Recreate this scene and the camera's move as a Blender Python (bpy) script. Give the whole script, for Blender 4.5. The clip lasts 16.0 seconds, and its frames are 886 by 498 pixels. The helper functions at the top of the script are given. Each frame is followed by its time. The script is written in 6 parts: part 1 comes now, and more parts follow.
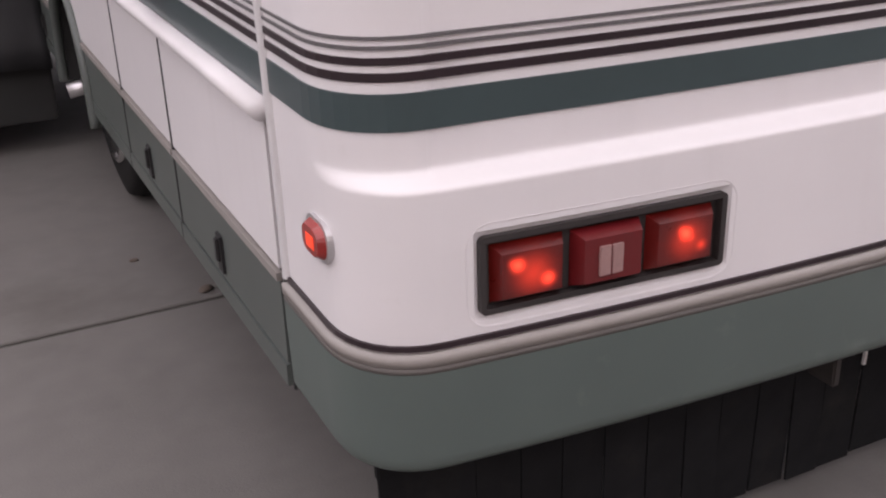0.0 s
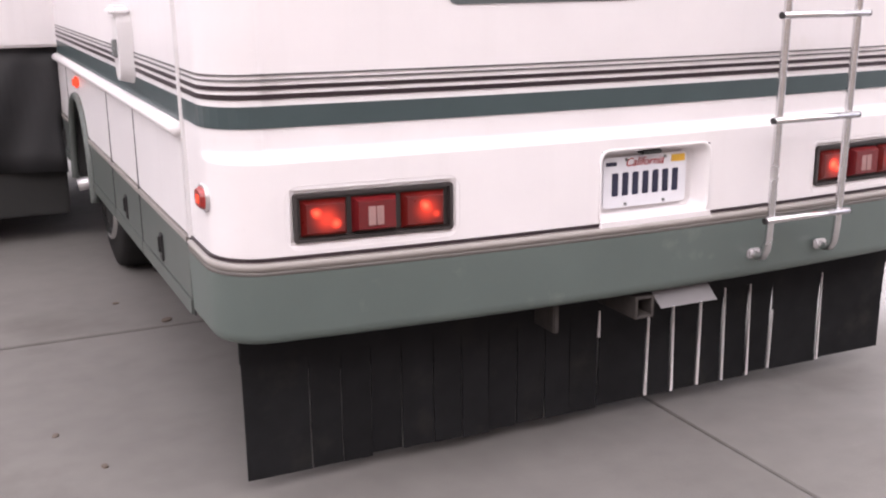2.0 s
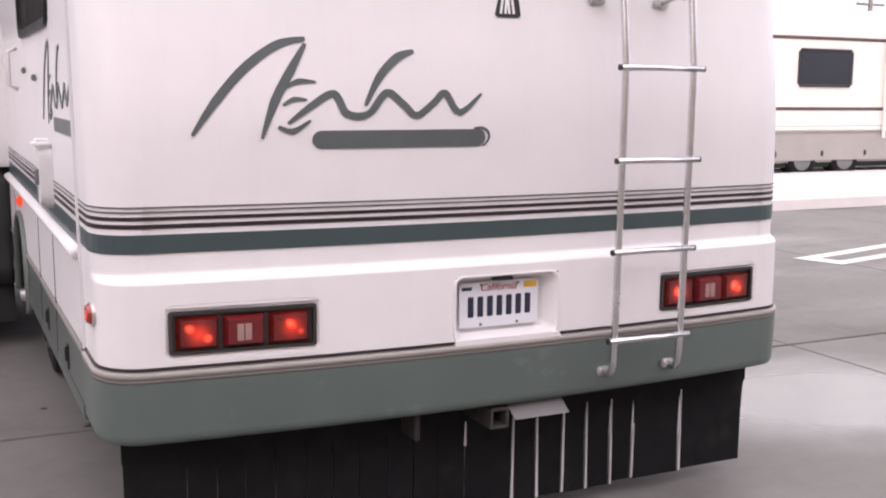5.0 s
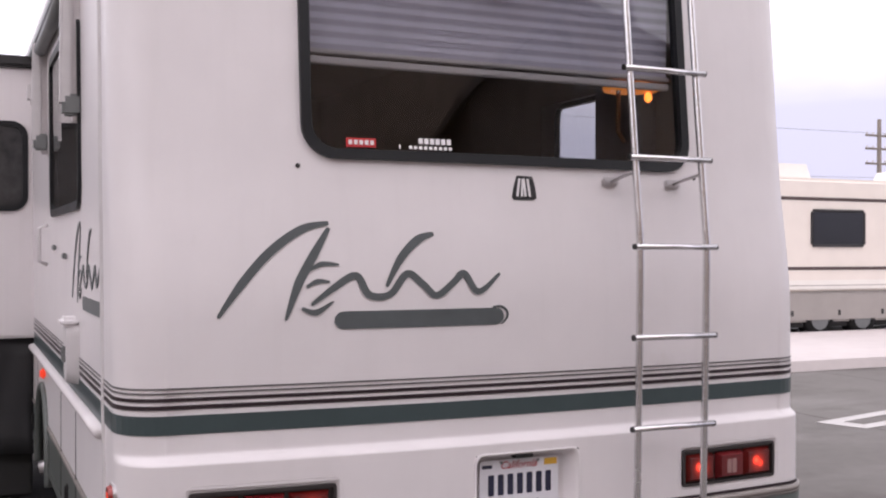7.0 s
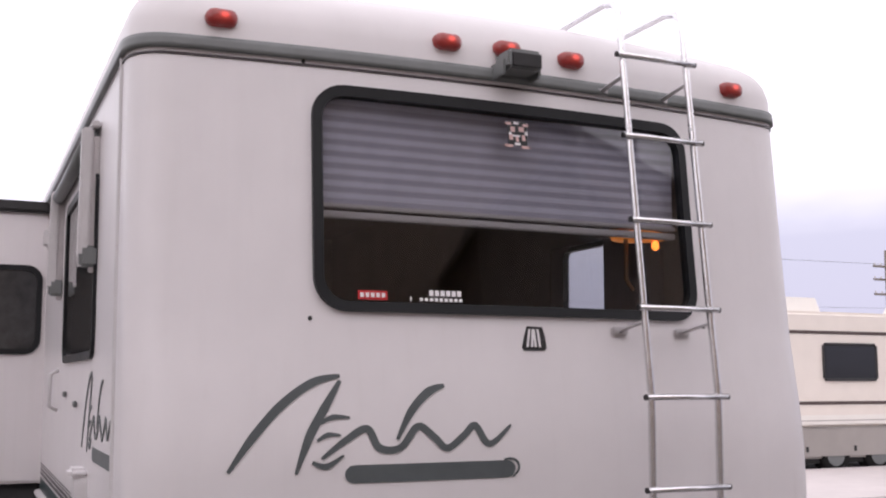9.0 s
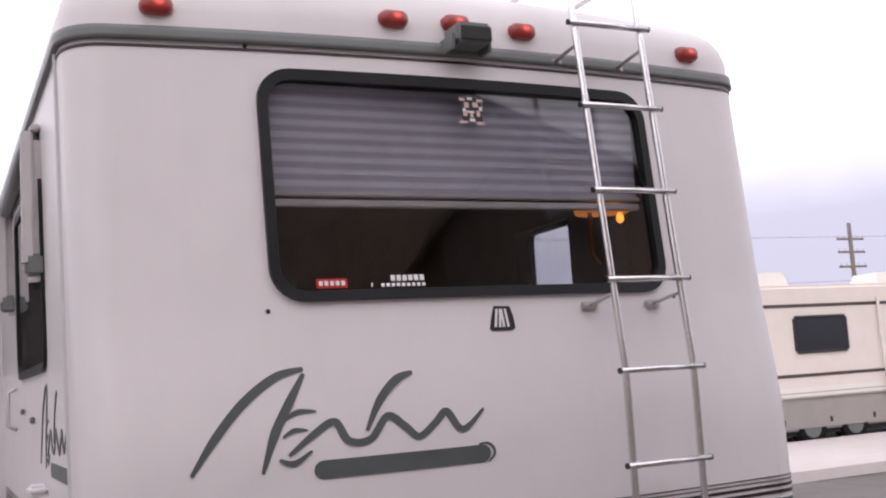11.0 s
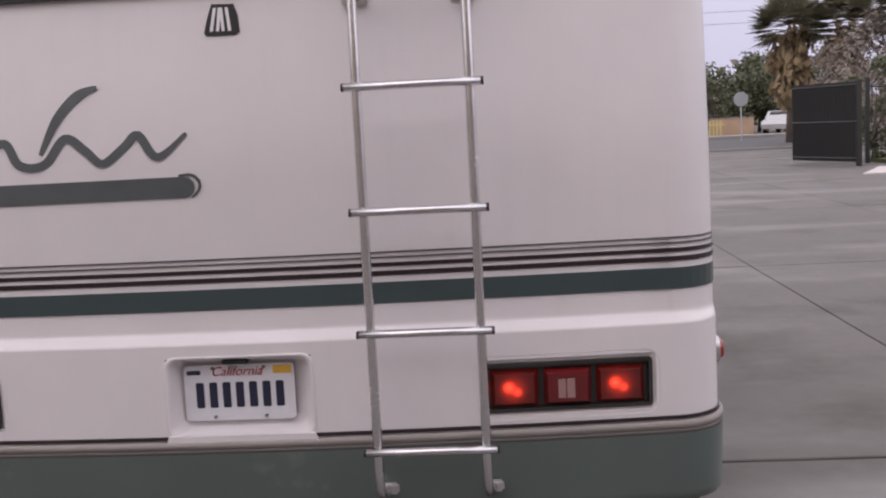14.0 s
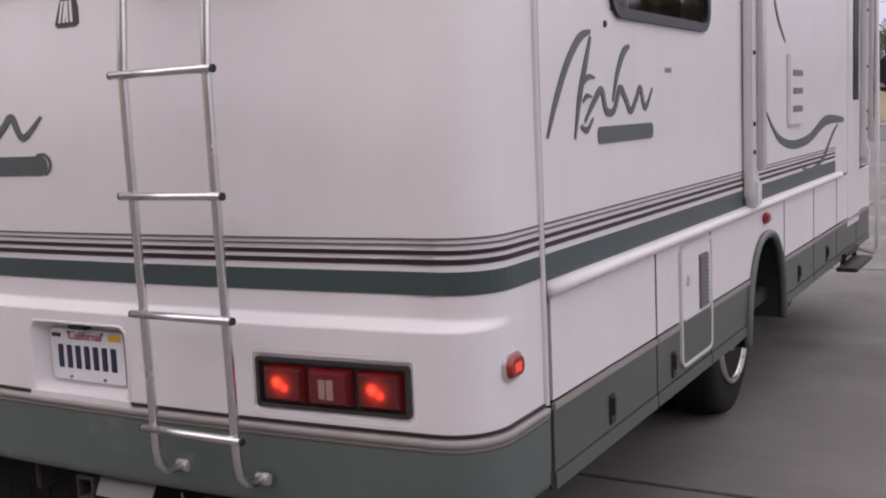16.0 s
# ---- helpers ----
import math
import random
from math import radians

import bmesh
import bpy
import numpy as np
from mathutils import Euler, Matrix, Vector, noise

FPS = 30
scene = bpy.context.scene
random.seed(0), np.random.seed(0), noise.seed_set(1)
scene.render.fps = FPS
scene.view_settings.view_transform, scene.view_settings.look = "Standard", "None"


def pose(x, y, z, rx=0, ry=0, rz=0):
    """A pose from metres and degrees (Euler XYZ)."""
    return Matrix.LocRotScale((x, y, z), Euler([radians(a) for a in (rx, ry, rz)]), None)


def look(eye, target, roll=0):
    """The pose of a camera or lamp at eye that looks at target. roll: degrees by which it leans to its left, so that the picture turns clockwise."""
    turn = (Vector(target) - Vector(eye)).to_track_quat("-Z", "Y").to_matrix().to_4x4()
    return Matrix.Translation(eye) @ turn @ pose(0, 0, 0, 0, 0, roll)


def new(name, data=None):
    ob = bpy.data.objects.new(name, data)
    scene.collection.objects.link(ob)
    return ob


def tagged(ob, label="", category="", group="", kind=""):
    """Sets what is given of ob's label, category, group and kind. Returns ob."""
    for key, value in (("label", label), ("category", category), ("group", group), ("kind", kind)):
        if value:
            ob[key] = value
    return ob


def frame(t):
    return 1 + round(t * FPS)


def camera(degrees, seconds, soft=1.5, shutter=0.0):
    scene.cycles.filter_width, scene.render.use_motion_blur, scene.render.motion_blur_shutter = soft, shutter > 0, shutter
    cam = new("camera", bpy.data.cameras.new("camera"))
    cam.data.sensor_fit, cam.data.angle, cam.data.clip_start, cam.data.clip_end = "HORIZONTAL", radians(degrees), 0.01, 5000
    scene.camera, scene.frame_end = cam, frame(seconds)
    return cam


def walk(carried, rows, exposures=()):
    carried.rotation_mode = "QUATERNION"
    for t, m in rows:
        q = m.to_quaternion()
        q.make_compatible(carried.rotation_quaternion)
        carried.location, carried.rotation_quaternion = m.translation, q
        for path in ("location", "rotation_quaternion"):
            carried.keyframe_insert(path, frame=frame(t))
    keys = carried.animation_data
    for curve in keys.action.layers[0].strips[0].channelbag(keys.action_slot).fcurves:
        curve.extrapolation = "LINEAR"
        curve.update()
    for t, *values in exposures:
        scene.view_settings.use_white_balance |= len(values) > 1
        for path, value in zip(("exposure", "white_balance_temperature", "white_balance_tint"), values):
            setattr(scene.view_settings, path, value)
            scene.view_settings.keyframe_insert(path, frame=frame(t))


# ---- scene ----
cam = camera(45.2, 16.0, soft=2.1)
PATH = [
    (0, (0.206, 0.190, 1.550), (1.002, 1.834, 0.734), -1.7),
    (0.5, (0.111, -0.191, 1.467), (1.047, 1.455, 0.825), -1.5),
    (1, (0.147, -0.526, 1.455), (1.045, 1.161, 0.866), -0.1),
    (1.5, (0.133, -0.822, 1.454), (0.925, 0.925, 0.887), -0.4),
    (2, (0.099, -1.137, 1.459), (0.919, 0.617, 0.961), -0.5),
    (2.5, (0.216, -1.416, 1.475), (1.047, 0.352, 1.046), -0.7),
    (3, (0.296, -1.580, 1.479), (1.119, 0.193, 1.057), -0.4),
    (3.2, (0.298, -1.598, 1.469), (1.126, 0.173, 1.047), -0.2),
    (5.3, (0.292, -1.631, 1.581), (1.146, 0.160, 1.331), 0.6),
    (5.5, (0.290, -1.624, 1.590), (1.143, 0.172, 1.371), 0.6),
    (6, (0.282, -1.637, 1.605), (1.137, 0.164, 1.449), 0.3),
    (6.5, (0.273, -1.657, 1.622), (1.119, 0.154, 1.543), 0.1),
    (7, (0.263, -1.675, 1.636), (1.098, 0.142, 1.636), 0.2),
    (7.5, (0.261, -1.678, 1.659), (1.082, 0.143, 1.742), 0.2),
    (8, (0.248, -1.691, 1.673), (1.069, 0.126, 1.822), 0.3),
    (8.5, (0.240, -1.703, 1.686), (1.063, 0.107, 1.904), -0.1),
    (8.7, (0.240, -1.703, 1.695), (1.053, 0.108, 1.938), 0.1),
    (10.8, (0.302, -1.652, 1.714), (1.156, 0.142, 1.942), -2.5),
    (11, (0.316, -1.602, 1.654), (1.184, 0.183, 1.898), -3.8),
    (11.5, (0.718, -1.703, 1.627), (1.426, 0.148, 1.899), -2.4),
    (12, (1.027, -1.626, 1.620), (1.733, 0.233, 1.832), -3.8),
    (12.5, (1.429, -1.557, 1.624), (2.027, 0.347, 1.756), -3.7),
    (13, (1.943, -1.556, 1.601), (2.343, 0.403, 1.568), -3.9),
    (13.5, (2.360, -1.397, 1.579), (2.523, 0.591, 1.437), -1.2),
    (14, (2.750, -1.298, 1.544), (2.622, 0.684, 1.312), -2.9),
    (14.5, (3.163, -1.239, 1.556), (2.797, 0.713, 1.322), -4.4),
    (15, (3.527, -1.077, 1.565), (2.981, 0.832, 1.326), -3.8),
    (15.5, (4.057, -0.882, 1.527), (3.264, 0.942, 1.309), -3.6),
    (16, (4.448, -0.656, 1.511), (3.46, 1.065, 1.262), -2.4),
]
EXPOSURES = (
    (0.0, 0.08, 6550, 22), (1.0, 0.59, 6550, 22), (2.0, 0.86, 6550, 21), (3.0, 0.73, 6550, 21), (5.5, 0.38, 6480, 22),
    (7.0, -0.08, 6450, 22), (8.5, -0.25, 6430, 21), (11.0, -0.27, 6430, 21), (12.5, -0.27, 6480, 21), (13.5, -0.37, 6480, 22), (14.5, -0.34, 6480, 22), (16.0, -0.30, 6450, 22),
)
walk(cam, [(t, look(eye, target, roll)) for t, eye, target, roll in PATH], EXPOSURES)

# ---- light ----
world = bpy.data.worlds.new("overcast_sky")
scene.world = world
world.use_nodes = True
wn, wl = world.node_tree.nodes, world.node_tree.links
wn.clear()
w_out = wn.new("ShaderNodeOutputWorld")
w_bg = wn.new("ShaderNodeBackground")
w_sky = wn.new("ShaderNodeTexSky")
w_sky.sky_type = "NISHITA"
w_sky.sun_disc = False
w_sky.sun_elevation = radians(37)
w_sky.sun_rotation = radians(200)
w_sky.dust_density = 4.0
w_scale = wn.new("ShaderNodeVectorMath")
w_scale.operation = "SCALE"
w_scale.inputs["Scale"].default_value = 0.1
w_co = wn.new("ShaderNodeTexCoord")
w_sep = wn.new("ShaderNodeSeparateXYZ")
w_noise = wn.new("ShaderNodeTexNoise")
w_noise.inputs["Scale"].default_value = 2.2
w_noise.inputs["Detail"].default_value = 5.0
w_map = wn.new("ShaderNodeMapping")
w_map.inputs["Scale"].default_value = (1.0, 1.0, 3.0)
w_add = wn.new("ShaderNodeMath")
w_add.operation = "MULTIPLY_ADD"
w_add.inputs[1].default_value = 0.16
w_ramp = wn.new("ShaderNodeValToRGB")
els = w_ramp.color_ramp.elements
els[0].position, els[0].color = 0.04, (0.62, 0.595, 0.65, 1)
els[1].position, els[1].color = 0.90, (1.0, 1.0, 1.0, 1)
for p, c in ((0.09, (0.47, 0.48, 0.585, 1)), (0.19, (0.50, 0.51, 0.60, 1)), (0.27, (0.93, 0.93, 0.95, 1)), (0.5, (1.0, 1.0, 1.0, 1))):
    e = els.new(p)
    e.color = c
w_gain = wn.new("ShaderNodeVectorMath")
w_gain.operation = "SCALE"
w_gain.inputs["Scale"].default_value = 1.9
w_mix = wn.new("ShaderNodeMix")
w_mix.data_type = "RGBA"
w_mix.inputs["Factor"].default_value = 0.88
wl.new(w_sky.outputs["Color"], w_scale.inputs[0])
wl.new(w_co.outputs["Generated"], w_map.inputs["Vector"])
wl.new(w_map.outputs["Vector"], w_noise.inputs["Vector"])
wl.new(w_co.outputs["Generated"], w_sep.inputs["Vector"])
wl.new(w_noise.outputs["Fac"], w_add.inputs[0])
wl.new(w_sep.outputs["Z"], w_add.inputs[2])
wl.new(w_add.outputs["Value"], w_ramp.inputs["Fac"])
wl.new(w_ramp.outputs["Color"], w_gain.inputs[0])
wl.new(w_scale.outputs["Vector"], w_mix.inputs["A"])
wl.new(w_gain.outputs["Vector"], w_mix.inputs["B"])
wl.new(w_mix.outputs["Result"], w_bg.inputs["Color"])
w_bg.inputs["Strength"].default_value = 1.0
wl.new(w_bg.outputs["Background"], w_out.inputs["Surface"])

sun = new("sun", bpy.data.lights.new("sun", "SUN"))
sun.data.energy, sun.data.angle, sun.data.color = 0.6, radians(100), (1.0, 0.97, 0.93)
sun.matrix_world = look((-4, -14, 13), (2, 2, 0))


# ---- materials ----
def mat(name, color, rough=0.5, metal=0.0, vary=0.12, scale=6.0, bump=0.0, bump_scale=120.0, coat=0.0, spec=0.5, dirt=None, dirt_scale=1.2, dirt_at=0.62, vary_each=False, coat_rough=0.08, streak=0.0):
    """A surface of one colour with broad and fine variation, relief and an optional stain colour."""
    m = bpy.data.materials.new(name)
    m.use_nodes = True
    n, l = m.node_tree.nodes, m.node_tree.links
    b = n["Principled BSDF"]
    b.inputs["Metallic"].default_value = metal
    b.inputs["Coat Weight"].default_value = coat
    b.inputs["Coat Roughness"].default_value = coat_rough
    b.inputs["Specular IOR Level"].default_value = spec
    co = n.new("ShaderNodeTexCoord")
    geo = n.new("ShaderNodeNewGeometry")
    big = n.new("ShaderNodeTexNoise")
    big.inputs["Scale"].default_value, big.inputs["Detail"].default_value = scale * 0.15, 6
    fine = n.new("ShaderNodeTexNoise")
    fine.inputs["Scale"].default_value, fine.inputs["Detail"].default_value = scale, 4
    l.new(geo.outputs["Position"], big.inputs["Vector"])
    l.new(geo.outputs["Position"], fine.inputs["Vector"])
    mix = n.new("ShaderNodeMath")
    mix.operation = "MULTIPLY_ADD"
    mix.inputs[1].default_value = 0.5
    l.new(big.outputs["Fac"], mix.inputs[0])
    half = n.new("ShaderNodeMath")
    half.operation = "MULTIPLY"
    half.inputs[1].default_value = 0.5
    l.new(fine.outputs["Fac"], half.inputs[0])
    l.new(half.outputs["Value"], mix.inputs[2])
    ramp = n.new("ShaderNodeValToRGB")
    lo, hi = [c * (1 - vary) for c in color[:3]], [min(1, c * (1 + vary)) for c in color[:3]]
    ramp.color_ramp.elements[0].position, ramp.color_ramp.elements[0].color = 0.3, (*lo, 1)
    ramp.color_ramp.elements[1].position, ramp.color_ramp.elements[1].color = 0.7, (*hi, 1)
    l.new(mix.outputs["Value"], ramp.inputs["Fac"])
    tint = ramp.outputs["Color"]
    if dirt:
        st = n.new("ShaderNodeTexNoise")
        st.inputs["Scale"].default_value, st.inputs["Detail"].default_value, st.inputs["Roughness"].default_value = dirt_scale, 7, 0.62
        l.new(geo.outputs["Position"], st.inputs["Vector"])
        sr = n.new("ShaderNodeMapRange")
        sr.inputs["From Min"].default_value, sr.inputs["From Max"].default_value = dirt_at, dirt_at + 0.16
        l.new(st.outputs["Fac"], sr.inputs["Value"])
        mx = n.new("ShaderNodeMix")
        mx.data_type = "RGBA"
        l.new(sr.outputs["Result"], mx.inputs["Factor"])
        l.new(tint, mx.inputs["A"])
        mx.inputs["B"].default_value = (*dirt, 1)
        tint = mx.outputs["Result"]
    if streak:
        # thin rain streaks that run down the wall
        sm = n.new("ShaderNodeMapping")
        sm.inputs["Scale"].default_value = (22, 22, 0.7)
        sn = n.new("ShaderNodeTexNoise")
        sn.inputs["Scale"].default_value, sn.inputs["Detail"].default_value = 1.0, 5
        l.new(geo.outputs["Position"], sm.inputs["Vector"])
        l.new(sm.outputs["Vector"], sn.inputs["Vector"])
        smr = n.new("ShaderNodeMapRange")
        smr.inputs["From Min"].default_value, smr.inputs["From Max"].default_value = 0.52, 0.78
        smr.inputs["To Max"].default_value = streak
        l.new(sn.outputs["Fac"], smr.inputs["Value"])
        sx = n.new("ShaderNodeMix")
        sx.data_type = "RGBA"
        l.new(smr.outputs["Result"], sx.inputs["Factor"])
        l.new(tint, sx.inputs["A"])
        sx.inputs["B"].default_value = (0.42, 0.39, 0.36, 1)
        tint = sx.outputs["Result"]
    if vary_each:
        info = n.new("ShaderNodeObjectInfo")
        hs = n.new("ShaderNodeHueSaturation")
        mr = n.new("ShaderNodeMapRange")
        mr.inputs["To Min"].default_value, mr.inputs["To Max"].default_value = 0.93, 1.07
        l.new(info.outputs["Random"], mr.inputs["Value"])
        l.new(mr.outputs["Result"], hs.inputs["Value"])
        l.new(tint, hs.inputs["Color"])
        tint = hs.outputs["Color"]
    l.new(tint, b.inputs["Base Color"])
    rr = n.new("ShaderNodeMapRange")
    rr.inputs["To Min"].default_value, rr.inputs["To Max"].default_value = max(0.02, rough - 0.08), min(1, rough + 0.1)
    l.new(big.outputs["Fac"], rr.inputs["Value"])
    l.new(rr.outputs["Result"], b.inputs["Roughness"])
    if bump:
        bt = n.new("ShaderNodeTexNoise")
        bt.inputs["Scale"].default_value, bt.inputs["Detail"].default_value = bump_scale, 5
        l.new(geo.outputs["Position"], bt.inputs["Vector"])
        bp = n.new("ShaderNodeBump")
        bp.inputs["Strength"].default_value, bp.inputs["Distance"].default_value = bump, 0.004
        l.new(bt.outputs["Fac"], bp.inputs["Height"])
        l.new(bp.outputs["Normal"], b.inputs["Normal"])
    return m


def glow(name, color, strength):
    m = bpy.data.materials.new(name)
    m.use_nodes = True
    b = m.node_tree.nodes["Principled BSDF"]
    b.inputs["Base Color"].default_value = (*color, 1)
    b.inputs["Emission Color"].default_value = (*color, 1)
    b.inputs["Emission Strength"].default_value = strength
    return m


def lit_lens(name, color, light, spots, broad=0.35):
    """A coloured lens lit from behind: a dim even glow and small hot spots, each (across, up, radius, strength)."""
    m = mat(name, color, 0.3, vary=0.25, scale=90, coat=0.5, bump=0.3, bump_scale=420)
    n, l = m.node_tree.nodes, m.node_tree.links
    b = n["Principled BSDF"]
    co = n.new("ShaderNodeTexCoord")
    total = None
    for x, z, radius, strength in ((0.5, 0.5, 0.85, broad),) + tuple(spots):
        off = n.new("ShaderNodeVectorMath")
        off.operation = "MULTIPLY_ADD"
        off.inputs[1].default_value = (1.25, 0.0, 1.0)
        off.inputs[2].default_value = (-x * 1.25, 0.0, -z)
        ln = n.new("ShaderNodeVectorMath")
        ln.operation = "LENGTH"
        mr = n.new("ShaderNodeMapRange")
        mr.interpolation_type = "SMOOTHSTEP"
        mr.inputs["From Min"].default_value, mr.inputs["From Max"].default_value = 0.0, radius
        mr.inputs["To Min"].default_value, mr.inputs["To Max"].default_value = 1.0, 0.0
        pw = n.new("ShaderNodeMath")
        pw.operation = "POWER"
        pw.inputs[1].default_value = 3.0
        add = n.new("ShaderNodeMath")
        add.operation = "MULTIPLY_ADD"
        add.inputs[1].default_value = strength
        add.inputs[2].default_value = 0.02
        l.new(co.outputs["Generated"], off.inputs[0])
        l.new(off.outputs["Vector"], ln.inputs[0])
        l.new(ln.outputs["Value"], mr.inputs["Value"])
        l.new(mr.outputs["Result"], pw.inputs[0])
        l.new(pw.outputs["Value"], add.inputs[0])
        if total:
            l.new(total, add.inputs[2])
        total = add.outputs["Value"]
    l.new(total, b.inputs["Emission Strength"])
    b.inputs["Emission Color"].default_value = (*light, 1)
    return m


def clear(name, color, rough=0.0, trans=1.0, ior=1.45):
    m = bpy.data.materials.new(name)
    m.use_nodes = True
    b = m.node_tree.nodes["Principled BSDF"]
    b.inputs["Base Color"].default_value = (*color, 1)
    b.inputs["Transmission Weight"].default_value = trans
    b.inputs["Roughness"].default_value = rough
    b.inputs["IOR"].default_value = ior
    return m


WHITE = mat("white_gelcoat", (0.725, 0.692, 0.703), 0.42, vary=0.045, scale=5, coat=0.25, bump=0.02, bump_scale=40, dirt=(0.62, 0.585, 0.565), dirt_scale=2.0, dirt_at=0.64, coat_rough=0.16, streak=0.05)
PANEL = mat("white_wall_panel", (0.725, 0.692, 0.703), 0.36, vary=0.04, scale=4, coat=0.2, bump=0.03, bump_scale=25, dirt=(0.57, 0.54, 0.52), dirt_scale=1.7, dirt_at=0.66, coat_rough=0.2, streak=0.08)
GREEN = mat("sage_green_paint", (0.090, 0.115, 0.106), 0.38, vary=0.1, scale=5, coat=0.2, bump=0.03, bump_scale=60, dirt=(0.18, 0.205, 0.19), dirt_scale=3.0, dirt_at=0.6)
SKIRT = mat("grey_green_skirt_paint", (0.082, 0.094, 0.088), 0.42, vary=0.1, scale=5, coat=0.1, bump=0.03, bump_scale=60, dirt=(0.12, 0.125, 0.115), dirt_scale=2.4, dirt_at=0.6)
BAND = mat("dark_teal_stripe", (0.045, 0.068, 0.072), 0.35, vary=0.12, scale=8, coat=0.15)
STRIPE_GREY = mat("grey_pinstripe", (0.12, 0.112, 0.115), 0.45, vary=0.1, scale=12)
STRIPE_DARK = mat("burgundy_black_pinstripe", (0.022, 0.012, 0.016), 0.4, vary=0.2, scale=12)
LETTER = mat("slate_grey_vinyl", (0.090, 0.103, 0.107), 0.4, vary=0.12, scale=20)
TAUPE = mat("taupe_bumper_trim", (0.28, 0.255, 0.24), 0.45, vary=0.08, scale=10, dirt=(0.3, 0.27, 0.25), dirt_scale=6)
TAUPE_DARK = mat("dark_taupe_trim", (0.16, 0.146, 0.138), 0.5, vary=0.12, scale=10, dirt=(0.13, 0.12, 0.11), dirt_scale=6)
BLACK = mat("black_rubber", (0.018, 0.017, 0.018), 0.55, vary=0.25, scale=30, bump=0.05)
FLAP = mat("rubber_flap", (0.0115, 0.0115, 0.0125), 0.8, spec=0.12, vary=0.3, scale=14, bump=0.15, bump_scale=60, dirt=(0.02, 0.019, 0.018), dirt_scale=5, dirt_at=0.55, vary_each=True)
GASKET = mat("black_window_frame", (0.012, 0.013, 0.015), 0.4, spec=0.3, vary=0.15, scale=20)
GUTTER = mat("dark_grey_gutter", (0.17, 0.18, 0.18), 0.4, vary=0.12, scale=14)
STEEL = mat("polished_aluminium", (0.72, 0.71, 0.72), 0.24, metal=1.0, vary=0.08, scale=30, bump=0.02, bump_scale=200)
ALU = mat("dull_aluminium", (0.62, 0.6, 0.61), 0.42, metal=0.85, vary=0.1, scale=16, bump=0.04)
PALE = mat("pale_grey_plastic", (0.6, 0.58, 0.585), 0.45, vary=0.06, scale=16)
CHROME = mat("chrome", (0.8, 0.8, 0.8), 0.12, metal=1.0, vary=0.03)
IRON = mat("rusty_dark_steel", (0.055, 0.048, 0.045), 0.7, metal=0.3, vary=0.35, scale=25, bump=0.2, dirt=(0.12, 0.07, 0.045), dirt_scale=12)
GAP = mat("dark_gap", (0.02, 0.02, 0.02), 0.8)
LAMP_BODY = mat("dark_lamp_housing", (0.035, 0.03, 0.03), 0.4, vary=0.2, scale=30)
RED_LENS = lit_lens("lit_red_lens", (0.075, 0.005, 0.005), (1.0, 0.055, 0.022), ((0.30, 0.66, 0.28, 2.3), (0.22, 0.72, 0.18, 0.5), (0.72, 0.34, 0.28, 2.0), (0.52, 0.48, 0.75, 0.5)), 0.13)
RED_LENS_ROUND = lit_lens("lit_red_lens_round", (0.075, 0.005, 0.005), (1.0, 0.055, 0.022), ((0.38, 0.56, 0.34, 2.9), (0.56, 0.42, 0.28, 1.8), (0.46, 0.5, 0.75, 0.5)), 0.13)
RED_LENS_OUTER = lit_lens("lit_red_lens_outer", (0.075, 0.005, 0.005), (1.0, 0.055, 0.022), ((0.44, 0.70, 0.20, 0.8), (0.51, 0.62, 0.28, 2.3), (0.76, 0.36, 0.24, 0.7), (0.60, 0.52, 0.18, 0.35), (0.55, 0.52, 0.75, 0.4)), 0.13)
RED_DARK = mat("red_reflector", (0.13, 0.009, 0.011), 0.3, vary=0.15, scale=60, coat=0.4, bump=0.2, bump_scale=500)
CLEAR_LENS = mat("clear_ribbed_lens", (0.34, 0.2, 0.19), 0.3, vary=0.15, scale=60, coat=0.4)
MARKER_RED = mat("red_marker_lens", (0.30, 0.02, 0.016), 0.3, vary=0.35, scale=60, coat=0.5)
CLEARANCE = lit_lens("lit_clearance_lens", (0.26, 0.016, 0.014), (1.0, 0.10, 0.06), ((0.55, 0.6, 0.45, 1.1),), 0.12)
MARKER_AMBER = glow("lit_amber_marker", (0.85, 0.07, 0.025), 0.45)
BULB_WARM = glow("warm_bulb", (1.0, 0.27, 0.035), 3.5)
BULB_PALE = glow("pale_warm_bulb", (1.0, 0.62, 0.22), 4.0)
AMBER_GLASS = glow("amber_glass", (0.9, 0.30, 0.05), 0.55)
PLATE = mat("white_plate_enamel", (0.68, 0.68, 0.72), 0.35, vary=0.05, scale=30, coat=0.2)
NAVY = mat("navy_plate_ink", (0.02, 0.022, 0.05), 0.4)
RED_INK = mat("red_plate_ink", (0.42, 0.05, 0.06), 0.45)
YELLOW_TAG = mat("yellow_tag", (0.72, 0.42, 0.05), 0.45)
STICK_RED = mat("red_sticker", (0.5, 0.02, 0.025), 0.4)
STICK_WHITE = mat("white_sticker", (0.75, 0.73, 0.74), 0.45, vary=0.1, scale=60)
STICK_BLACK = mat("black_sticker", (0.02, 0.02, 0.022), 0.4)
STICK_PINK = mat("pale_pink_sticker", (0.62, 0.42, 0.4), 0.5, vary=0.25, scale=60)
GLASS = clear("tinted_glass", (0.72, 0.72, 0.73))
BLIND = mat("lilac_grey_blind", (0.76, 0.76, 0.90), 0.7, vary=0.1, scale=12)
# darker copy of the blind colour, with the shade of the folds painted in
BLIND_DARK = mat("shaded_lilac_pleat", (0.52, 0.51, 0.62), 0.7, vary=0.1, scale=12)
